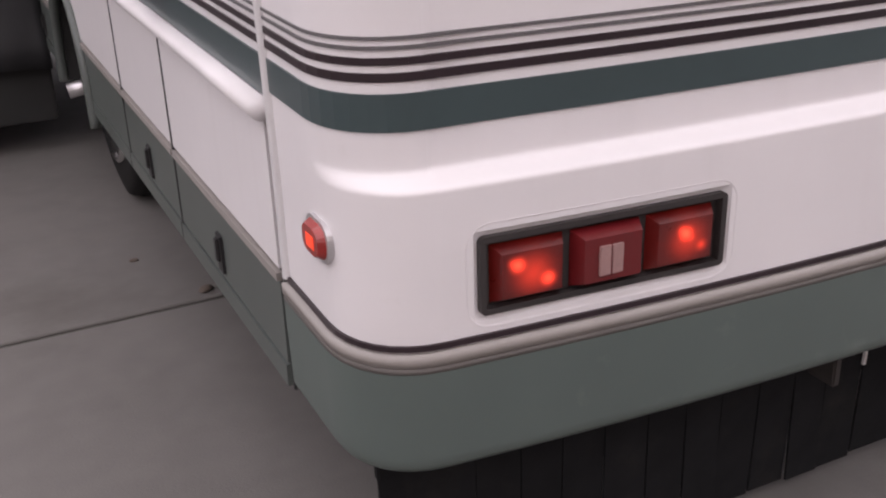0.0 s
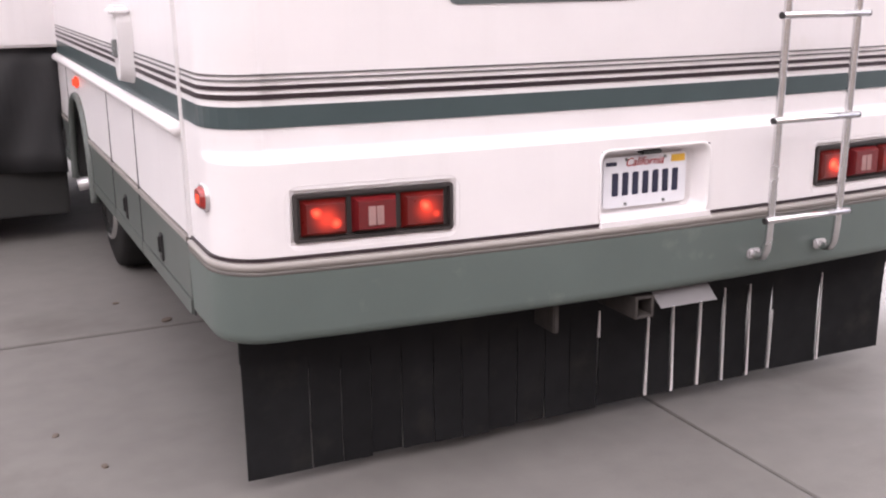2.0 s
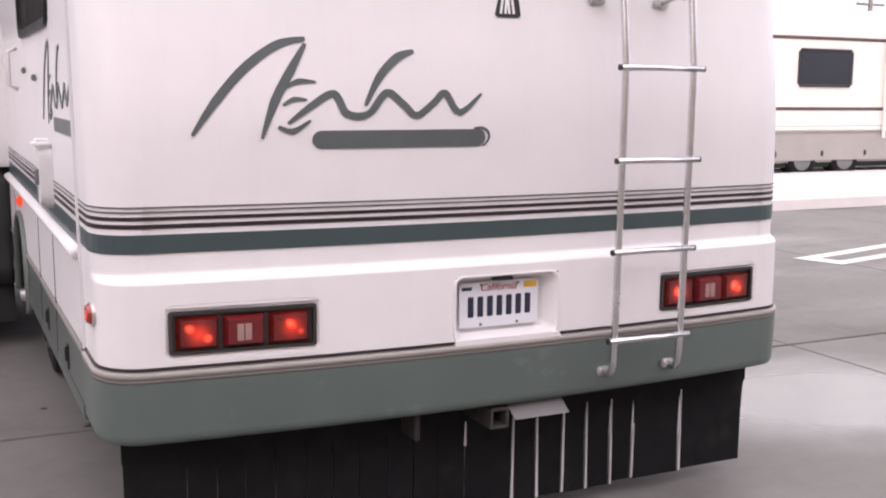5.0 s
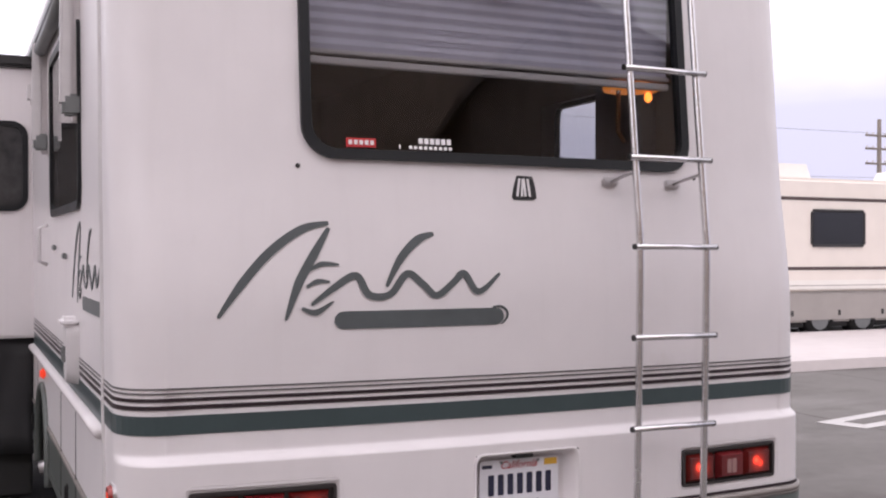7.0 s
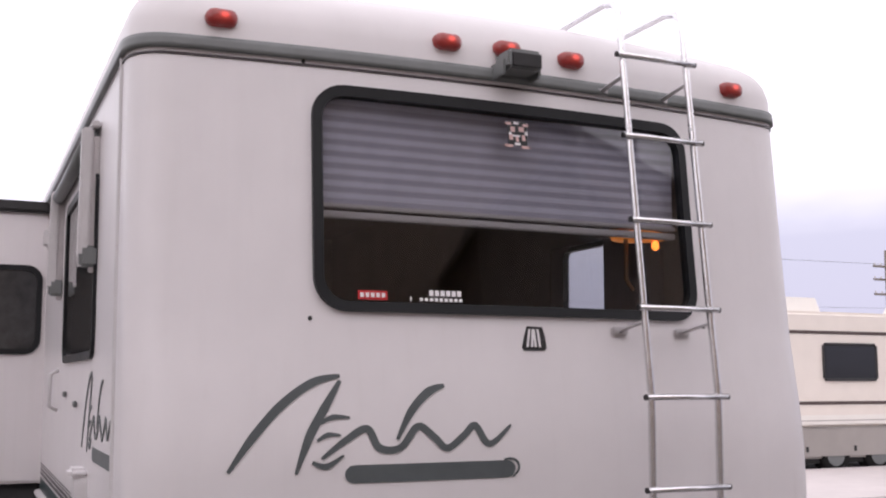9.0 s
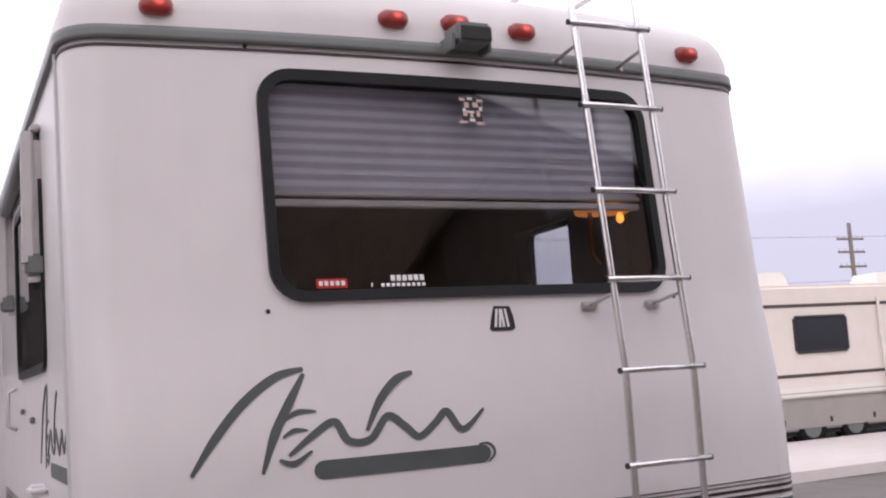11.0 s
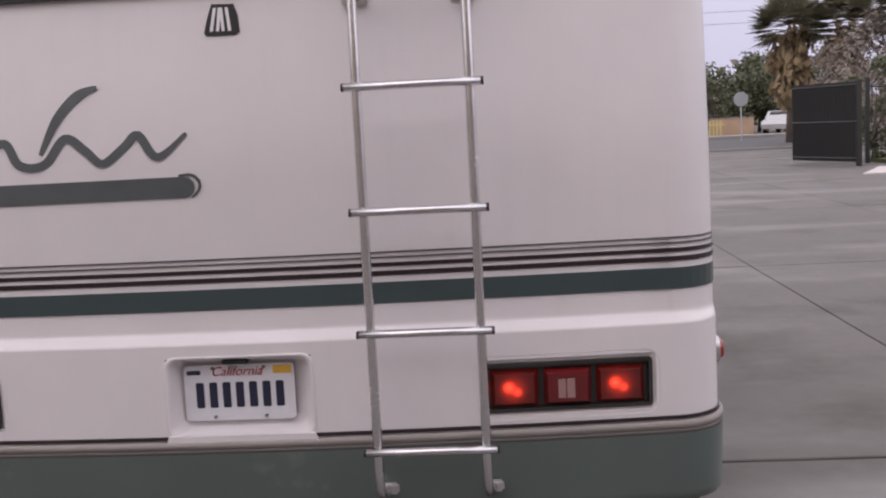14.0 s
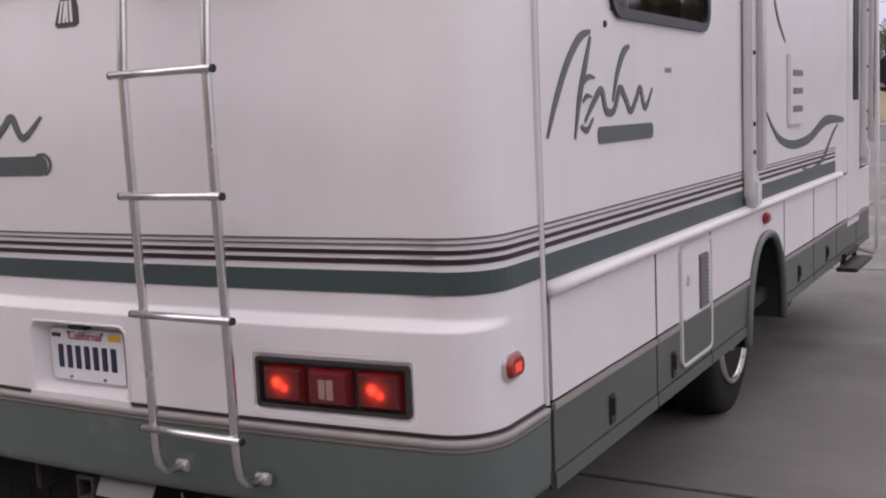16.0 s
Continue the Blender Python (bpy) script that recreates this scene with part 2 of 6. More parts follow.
ROOM = mat("brown_interior_panel", (0.275, 0.235, 0.21), 0.6, vary=0.2, scale=5)
CURTAIN = mat("grey_curtain", (0.3, 0.28, 0.29), 0.8, vary=0.15, scale=15)
OAK = mat("varnished_oak", (0.3, 0.16, 0.07), 0.4, vary=0.25, scale=18)
TYRE = mat("tyre_rubber", (0.012, 0.0115, 0.0115), 0.85, spec=0.25, vary=0.3, scale=20, bump=0.2, bump_scale=80)
FABRIC = mat("black_vinyl_skirt", (0.016, 0.016, 0.018), 0.6, vary=0.35, scale=6, bump=0.2, bump_scale=20)


def concrete(name, color, wet=0.5):
    """Trowelled concrete with stains, fine grit and damp patches that shine."""
    m = mat(name, color, 0.72, vary=0.12, scale=9, bump=0.25, bump_scale=160, dirt=(color[0] * 0.68, color[1] * 0.66, color[2] * 0.64), dirt_scale=0.8, dirt_at=0.52, vary_each=True)
    n, l = m.node_tree.nodes, m.node_tree.links
    b = n["Principled BSDF"]
    geo = n.new("ShaderNodeNewGeometry")
    stretch = n.new("ShaderNodeMapping")
    stretch.inputs["Scale"].default_value = (0.35, 0.9, 1.0)
    stretch.inputs["Rotation"].default_value = (0, 0, 0.25)
    damp = n.new("ShaderNodeTexNoise")
    damp.inputs["Scale"].default_value, damp.inputs["Detail"].default_value = 0.8, 4
    mr = n.new("ShaderNodeMapRange")
    mr.inputs["From Min"].default_value, mr.inputs["From Max"].default_value = wet, wet + 0.14
    mr.inputs["To Min"].default_value, mr.inputs["To Max"].default_value = 0.82, 0.55
    l.new(geo.outputs["Position"], stretch.inputs["Vector"])
    l.new(stretch.outputs["Vector"], damp.inputs["Vector"])
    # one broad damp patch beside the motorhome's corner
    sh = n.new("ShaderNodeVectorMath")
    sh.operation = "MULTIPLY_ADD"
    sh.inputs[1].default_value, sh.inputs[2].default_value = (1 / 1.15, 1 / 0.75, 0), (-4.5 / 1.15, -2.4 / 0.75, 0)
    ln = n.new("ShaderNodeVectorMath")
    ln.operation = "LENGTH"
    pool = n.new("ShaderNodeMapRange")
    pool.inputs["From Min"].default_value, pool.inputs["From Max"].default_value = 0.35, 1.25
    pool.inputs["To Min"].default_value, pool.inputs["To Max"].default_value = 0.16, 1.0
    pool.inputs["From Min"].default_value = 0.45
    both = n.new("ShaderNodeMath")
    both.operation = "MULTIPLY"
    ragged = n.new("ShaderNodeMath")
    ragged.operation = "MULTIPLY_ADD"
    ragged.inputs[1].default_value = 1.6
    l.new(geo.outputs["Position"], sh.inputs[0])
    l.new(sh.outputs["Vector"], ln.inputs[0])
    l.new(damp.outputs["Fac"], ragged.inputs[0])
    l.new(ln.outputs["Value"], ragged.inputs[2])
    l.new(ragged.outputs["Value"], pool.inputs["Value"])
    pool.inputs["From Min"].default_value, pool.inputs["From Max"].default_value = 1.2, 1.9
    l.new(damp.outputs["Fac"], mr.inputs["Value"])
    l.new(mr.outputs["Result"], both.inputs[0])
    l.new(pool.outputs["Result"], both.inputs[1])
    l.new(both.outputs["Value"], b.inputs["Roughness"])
    return m


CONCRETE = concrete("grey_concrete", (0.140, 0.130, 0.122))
JOINT = mat("dark_joint_filler", (0.06, 0.055, 0.05), 0.9, vary=0.2)
EARTH = mat("dry_ground", (0.16, 0.14, 0.115), 0.9, vary=0.25, scale=2, bump=0.3, bump_scale=20)
ASPHALT = mat("worn_asphalt", (0.085, 0.083, 0.085), 0.8, vary=0.2, scale=6, bump=0.3, bump_scale=90)
WALKWAY = mat("pale_concrete", (0.58, 0.53, 0.52), 0.7, vary=0.08, scale=4, bump=0.15, bump_scale=90)
STREET_EDGE = mat("weathered_street_concrete", (0.27, 0.25, 0.24), 0.8, vary=0.12, scale=3, bump=0.15, bump_scale=60)
KERB_RED = mat("faded_red_kerb_paint", (0.17, 0.085, 0.08), 0.7, vary=0.25, scale=8, dirt=(0.4, 0.33, 0.31), dirt_scale=4, dirt_at=0.58)
LINE = mat("white_road_paint", (0.5, 0.485, 0.475), 0.6, vary=0.1, scale=10, dirt=(0.36, 0.34, 0.32), dirt_scale=6, dirt_at=0.58)
YELLOW = mat("yellow_paint", (0.62, 0.34, 0.09), 0.65, vary=0.15, scale=8)


# ---- mesh tools ----
def mesh_of(bm, name, material, smooth=False):
    me = bpy.data.meshes.new(name)
    bm.normal_update()
    bm.to_mesh(me)
    bm.free()
    me.materials.append(material)
    if smooth:
        for p in me.polygons:
            p.use_smooth = True
    return me


def part(name, bm, material, parent=None, label="", smooth=False):
    """One mesh object, under a thing or a part."""
    ob = new(name, mesh_of(bm, name, material, smooth))
    if parent:
        ob.parent = parent
    if label:
        ob["label"] = label
    return ob


def thing(name, label, category, group="", kind="", at=(0, 0, 0), turn=0.0):
    ob = new(name)
    ob.matrix_world = pose(*at, 0, 0, turn)
    return tagged(ob, label, category, group, kind)


def join(*bms):
    out = bms[0]
    for b in bms[1:]:
        me = bpy.data.meshes.new("tmp")
        b.to_mesh(me)
        b.free()
        out.from_mesh(me)
        bpy.data.meshes.remove(me)
    return out


def box(x0, x1, y0, y1, z0, z1, bevel=0.0, seg=2):
    bm = bmesh.new()
    bmesh.ops.create_cube(bm, size=1)
    for v in bm.verts:
        v.co = ((x0 + x1) / 2 + v.co.x * (x1 - x0), (y0 + y1) / 2 + v.co.y * (y1 - y0), (z0 + z1) / 2 + v.co.z * (z1 - z0))
    if bevel:
        bmesh.ops.bevel(bm, geom=bm.edges[:], offset=bevel, segments=seg, affect="EDGES")
    return bm


def tube(points, r, seg=12, caps=True, flat=1.0):
    """A round bar along points; r is one radius or one for each point."""
    pts = [Vector(p) for p in points]
    rs = r if isinstance(r, (list, tuple)) else [r] * len(pts)
    bm = bmesh.new()
    rings = []
    side = None
    for i, p in enumerate(pts):
        d = (pts[min(i + 1, len(pts) - 1)] - pts[max(i - 1, 0)]).normalized()
        if side is None:
            side = d.cross(Vector((0, 0, 1)) if abs(d.z) < 0.9 else Vector((1, 0, 0))).normalized()
        side = (side - d * side.dot(d)).normalized()
        up = d.cross(side)
        rings.append([bm.verts.new(p + rs[i] * (math.cos(a) * side + flat * math.sin(a) * up)) for a in [2 * math.pi * k / seg for k in range(seg)]])
    for a, b in zip(rings, rings[1:]):
        for k in range(seg):
            bm.faces.new((a[k], a[(k + 1) % seg], b[(k + 1) % seg], b[k]))
    if caps:
        bm.faces.new(rings[0][::-1])
        bm.faces.new(rings[-1])
    bmesh.ops.recalc_face_normals(bm, faces=bm.faces[:])
    return bm


def round_rect(w, h, r, n=6, step=0.0):
    out = []
    for cx, cy, a0 in ((w / 2 - r, h / 2 - r, 0), (-w / 2 + r, h / 2 - r, 90), (-w / 2 + r, -h / 2 + r, 180), (w / 2 - r, -h / 2 + r, 270)):
        for k in range(n + 1):
            a = radians(a0 + 90 * k / n)
            out.append((cx + r * math.cos(a), cy + r * math.sin(a)))
    if step:
        # extra points along the straight sides, as many for every size of one outline
        long = []
        for i, p in enumerate(out):
            q = out[(i + 1) % len(out)]
            long.append(p)
            if i % (n + 1) == n:
                cuts = max(2, int(step))
                long += [(p[0] + (q[0] - p[0]) * k / cuts, p[1] + (q[1] - p[1]) * k / cuts) for k in range(1, cuts)]
        out = long
    return out


def lathe(profile, centre, axis="x", seg=24):
    """Turns (along, radius) pairs about an axis through centre."""
    bm = bmesh.new()
    rings = []
    for along, rad in profile:
        ring = []
        for k in range(seg):
            a = 2 * math.pi * k / seg
            c, s = rad * math.cos(a), rad * math.sin(a)
            off = {"x": (along, c, s), "y": (c, along, s), "z": (c, s, along)}[axis]
            ring.append(bm.verts.new(Vector(centre) + Vector(off)))
        rings.append(ring)
    for a, b in zip(rings, rings[1:]):
        for k in range(seg):
            bm.faces.new((a[k], a[(k + 1) % seg], b[(k + 1) % seg], b[k]))
    bm.faces.new(rings[0][::-1])
    bm.faces.new(rings[-1])
    bmesh.ops.recalc_face_normals(bm, faces=bm.faces[:])
    return bm


def grid_strip(rows, close=False):
    """Faces between rows of equal-length point lists; None leaves a face out."""
    bm = bmesh.new()
    vs = [[bm.verts.new(p) for p in row] for row in rows]
    for a, b in zip(vs, vs[1:]):
        for k in range(len(a) - 1):
            bm.faces.new((a[k], a[k + 1], b[k + 1], b[k]))
    return bm


def slab_between(front, back):
    """A closed solid between two outlines with equal counts."""
    bm = bmesh.new()
    f = [bm.verts.new(p) for p in front]
    b = [bm.verts.new(p) for p in back]
    n = len(f)
    bm.faces.new(f)
    bm.faces.new(b[::-1])
    for k in range(n):
        bm.faces.new((f[k], b[k], b[(k + 1) % n], f[(k + 1) % n]))
    bmesh.ops.recalc_face_normals(bm, faces=bm.faces[:])
    return bm


def ring_between(outer_f, inner_f, outer_b, inner_b):
    """A closed frame from four outlines."""
    bm = bmesh.new()
    L = [[bm.verts.new(p) for p in o] for o in (outer_f, inner_f, inner_b, outer_b)]
    n = len(L[0])
    for a, b in zip(L, L[1:] + L[:1]):
        for k in range(n):
            bm.faces.new((a[k], a[(k + 1) % n], b[(k + 1) % n], b[k]))
    bmesh.ops.recalc_face_normals(bm, faces=bm.faces[:])
    return bm


# ---- the motorhome's skin ----
CX, Y_SEAM, Y_FRONT, RAD = 2.0, 1.85, 7.6, 0.13
Z_LINE = 0.738


def lerp(t, xs, ys):
    return float(np.interp(t, xs, ys))


def x_left(z):
    return 0.703 + lerp(z, (0.9, 1.9, 2.75), (0, -0.015, -0.025))


def x_right(z):
    return 3.303 + lerp(z, (0.9, 1.5, 2.1, 2.75), (0, -0.004, -0.003, 0.0))


def y_mid(z):
    return lerp(z, (0.4, 1.0, 1.43, 1.64, 1.84, 2.2, 2.59, 2.9), (1.437, 1.438, 1.455, 1.472, 1.496, 1.532, 1.568, 1.596))


def bow(z):
    return lerp(z, (1.0, 1.3, 1.9, 2.75), (0.07, 0.075, 0.10, 0.09))


def y_rear(x, z):
    """The rear face: bowed across, with a ledge above the lamps that runs out towards the corners."""
    d = abs(x - CX)
    ledge = lerp(z, (0.993, 0.998, 1.016, 1.022, 1.12, 1.5), (0.0, 0.002, 0.034, 0.036, 0.028, 0.0))
    return y_mid(z) + bow(z) * (d / 1.3) ** 2 + ledge * min(1.0, max(0.0, (1.215 - d) / 0.05))


def on_rear(x, z, off=0.0):
    return Vector((x, y_rear(x, z) - off, z))


def on_side(right, y, z, off=0.0):
    return Vector((x_right(z) + off if right else x_left(z) - off, y, z))


def corner(right, k, z, off=0.0):
    """k from 0 at the rear face to 1 at the side."""
    s = 1 if right else -1
    xs = (x_right(z) + off) if right else (x_left(z) - off)
    r = RAD + off
    x_in = xs - s * r
    y_in = y_rear(x_in, z) - off
    slope = 2 * bow(z) * (x_in - CX) / 1.3 ** 2
    p0, p1, p2 = Vector((x_in, y_in, z)), Vector((xs, y_in + slope * s * r, z)), Vector((xs, y_in + r * 1.15, z))
    w = 0.85
    a, b, c = (1 - k) ** 2, 2 * w * k * (1 - k), k * k
    return (a * p0 + b * p1 + c * p2) / (a + b + c)


def rear_row(xs, z, off=0.0, y_end=Y_SEAM, side_n=2, nc=8):
    """One level of the skin, from the left seam round the rear to the right seam."""
    row = []
    lo, hi = x_left(z) + RAD, x_right(z) - RAD
    y_l, y_r = corner(False, 1, z, off).y, corner(True, 1, z, off).y
    for k in range(side_n):
        row.append(on_side(False, y_end + (y_l - y_end) * k / side_n, z, off))
    row += [corner(False, 1 - k / nc, z, off) for k in range(nc)]
    lo1, hi1 = x_left(1.0) + RAD, x_right(1.0) - RAD
    for x in xs:
        # only the outer stretches follow the walls as these lean in
        if x > 2.9:
            x = 2.9 + (x - 2.9) * (hi - 2.9) / (hi1 - 2.9)
        elif x < 1.1:
            x = 1.1 + (x - 1.1) * (lo - 1.1) / (lo1 - 1.1)
        row.append(on_rear(x, z, off))
    row += [corner(True, (k + 1) / nc, z, off) for k in range(nc)]
    for k in range(side_n):
        row.append(on_side(True, y_r + (y_end - y_r) * (k + 1) / side_n, z, off))
    return row


def spread(a, b, n):
    return [a + (b - a) * k / n for k in range(n + 1)]


def rear_shell(zs, xs, holes=(), off=0.0, y_end=Y_SEAM, off_at=None):
    bm = bmesh.new()
    lo, hi = x_left(1.0) + RAD, x_right(1.0) - RAD
    xs = sorted(set([lo, hi] + [x for x in xs if lo < x < hi]))
    first = 2 + 8
    rows = [[bm.verts.new(p) for p in rear_row(xs, z, off_at(z) if off_at else off, y_end)] for z in zs]
    for j in range(len(zs) - 1):
        zc = (zs[j] + zs[j + 1]) / 2
        for k in range(len(rows[0]) - 1):
            i = k - first
            if 0 <= i < len(xs) - 1:
                xc = (xs[i] + xs[i + 1]) / 2
                if any(a < xc < b and c < zc < d for a, b, c, d in holes):
                    continue
            bm.faces.new((rows[j][k], rows[j][k + 1], rows[j + 1][k + 1], rows[j + 1][k]))
    loose = [v for v in bm.verts if not v.link_faces]
    bmesh.ops.delete(bm, geom=loose, context="VERTS")
    return bm


def rear_band(z0, z1, off, y_end=Y_SEAM, n=1):
    """A raised strip round the rear with closed edges."""
    xs = spread(x_left(1) + RAD, x_right(1) - RAD, 24)
    rows = [rear_row(xs, z0, -0.004, y_end)] + [rear_row(xs, z, off, y_end) for z in spread(z0, z1, n)] + [rear_row(xs, z1, -0.004, y_end)]
    return grid_strip(rows)


def rear_patch(outline, off0, off1):
    """A flat solid that follows the rear face; outline in (x, z)."""
    return slab_between([on_rear(x, z, off1) for x, z in outline], [on_rear(x, z, off0) for x, z in outline])


def ribbon(points, widths, place):
    """A painted stroke: a thin raised band through 2D points, laid on by place(a, b, off)."""
    pts = []
    wid = []
    for i in range(len(points) - 1):
        p0, p1, p2, p3 = [Vector(points[min(max(i + d, 0), len(points) - 1)]) for d in (-1, 0, 1, 2)]
        for k in range(6):
            t = k / 6
            pts.append(0.5 * ((2 * p1) + (-p0 + p2) * t + (2 * p0 - 5 * p1 + 4 * p2 - p3) * t * t + (-p0 + 3 * p1 - 3 * p2 + p3) * t ** 3))
            wid.append(widths[i] + (widths[i + 1] - widths[i]) * t)
    pts.append(Vector(points[-1]))
    wid.append(widths[-1])
    bm = bmesh.new()
    prev = None
    for i, p in enumerate(pts):
        d = (pts[min(i + 1, len(pts) - 1)] - pts[max(i - 1, 0)]).normalized()
        nrm = Vector((-d.y, d.x)) * wid[i] / 2
        a, b = p + nrm, p - nrm
        ring = [bm.verts.new(place(q.x, q.y, o)) for q, o in ((a, 0.0), (a, 0.0025), (b, 0.0025), (b, 0.0))]
        if prev:
            for k in range(3):
                bm.faces.new((prev[k], prev[k + 1], ring[k + 1], ring[k]))
        prev = ring
    bmesh.ops.recalc_face_normals(bm, faces=bm.faces[:])
    return bm


motorhome = thing("motorhome", "white and sage green motorhome parked with its tail lamps lit", "motorhome")

LAMPS = ((0.885, 1.352), (2.648, 3.118))
LAMP_Z = (0.768, 0.92)
REC = (1.815, 2.207, 0.742, 0.958)
WIN = (1.282, 2.708, 1.953, 2.642)
cap_x = spread(0.78, 0.86, 6) + spread(3.14, 3.22, 6) + spread(0.84, 3.16, 34) + [v for p in LAMPS for v in p] + [REC[0], REC[1], WIN[0], WIN[1]]
cap_z = sorted(set([0.69, Z_LINE, REC[2], LAMP_Z[0], 0.81, 0.86, LAMP_Z[1], REC[3], 0.975, 0.989, 0.993, 0.996, 1.0, 1.005, 1.01, 1.015, 1.019, 1.023, 1.03, 1.05] + spread(1.1, 1.9, 14) + [WIN[2], WIN[3]] + spread(1.95, 2.77, 12)))
holes = [(*p, *LAMP_Z) for p in LAMPS] + [REC, WIN]
part("rear_cap", rear_shell(cap_z, cap_x, holes), WHITE, motorhome, "white moulded fibreglass rear cap", smooth=True)

# green bumper, its trim and the stripes
def bumper_off(z):
    return lerp(z, (0.50, 0.505, 0.512, 0.525, 0.66, 0.72), (-0.05, -0.016, 0.0, 0.008, 0.012, 0.012))
part("bumper", rear_shell([0.50, 0.505, 0.512, 0.525, 0.54, 0.56, 0.6, 0.64, 0.68, 0.705], cap_x, off_at=bumper_off), GREEN, motorhome, "sage green moulded lower bumper", smooth=True)
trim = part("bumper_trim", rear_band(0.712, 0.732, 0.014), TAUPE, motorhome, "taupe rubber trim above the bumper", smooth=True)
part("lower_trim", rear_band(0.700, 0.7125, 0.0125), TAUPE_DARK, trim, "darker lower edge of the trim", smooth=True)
xs_l = [x for x in spread(x_left(1) + RAD, REC[0], 12)]
xs_r = [x for x in spread(REC[1], x_right(1) - RAD, 12)]
for sgn, xs in ((False, xs_l), (True, xs_r)):
    rows = []
    for z, off in ((0.7360, -0.002), (0.7360, 0.005), (0.7455, 0.005), (0.7455, -0.002)):
        arc = [corner(sgn, k / 8, z, off) for k in range(9)] + [on_side(sgn, Y_SEAM, z, off)]
        line = [on_rear(x, z, off) for x in xs]
        rows.append(arc[::-1] + line if not sgn else line + arc)
    part("pinstripe", grid_strip(rows), STRIPE_DARK, motorhome, "thin black line above the bumper trim")
for z0, z1, m, lab in ((1.2155, 1.2205, STRIPE_GREY, "thin grey pinstripe"), (1.2015, 1.2070, STRIPE_GREY, "thin grey pinstripe"), (1.1795, 1.1905, STRIPE_DARK, "black and burgundy pinstripe"), (1.1555, 1.1685, STRIPE_DARK, "black and burgundy pinstripe"), (1.081, 1.138, BAND, "dark teal stripe round the body")):
    part("stripe", rear_band(z0, z1, 0.003), m, motorhome, lab)

# roof cap, gutter and roof
roof_rows = []
roof_xs = spread(x_left(1) + RAD, x_right(1) - RAD, 16)
for z, inset in ((2.765, 0.0), (2.86, 0.0), (2.915, 0.012), (2.96, 0.036), (2.995, 0.075), (3.02, 0.125), (3.035, 0.2)):
    row = []
    for v in rear_row(roof_xs, min(z, 2.78), 0.0, Y_FRONT, side_n=10):
        f = (v.x - CX) / 1.3
        row.append(Vector((v.x - inset * f * abs(f) ** 0.2 if abs(f) > 0.02 else v.x, v.y + inset * (1 - min(1, max(0, v.y - 1.75) / 0.6)), z + 0.03 * (1 - f * f) * min(1, inset / 0.2))))
    roof_rows.append(row)
bm = grid_strip(roof_rows)
bm.verts.ensure_lookup_table()
n_row = len(roof_rows[0])
top = bm.verts[-n_row:]
for k in range(n_row // 2 - 1):
    bm.faces.new((top[k], top[k + 1], top[n_row - 2 - k], top[n_row - 1 - k]))
bmesh.ops.recalc_face_normals(bm, faces=bm.faces[:])
part("roof_cap", bm, WHITE, motorhome, "white rounded roof cap", smooth=True)
part("gutter", rear_band(2.758, 2.802, 0.016, Y_FRONT, 3), GUTTER, motorhome, "dark grey gutter rail below the roof", smooth=True)
part("gutter_line", rear_band(2.736, 2.744, 0.004), STRIPE_DARK, motorhome)

# corner mouldings at the seams
for right in (False, True):
    rows = []
    for dy, off in ((-0.012, -0.004), (-0.010, 0.006), (-0.004, 0.010), (0.004, 0.010), (0.010, 0.006), (0.012, -0.004)):
        rows.append([on_side(right, Y_SEAM + dy, z, off) for z in spread(0.74, 2.76, 12)])
    part("corner_moulding", grid_strip(rows), PALE, motorhome, "pale vertical moulding on the body seam", smooth=True)
    rows = [[on_side(right, Y_SEAM + dy, z, off) for z in spread(0.5, 2.76, 12)] for dy, off in ((0.012, 0.0), (0.012, 0.004), (0.020, 0.004), (0.020, 0.0))]
    part("seam_line", grid_strip(rows), GAP, motorhome)

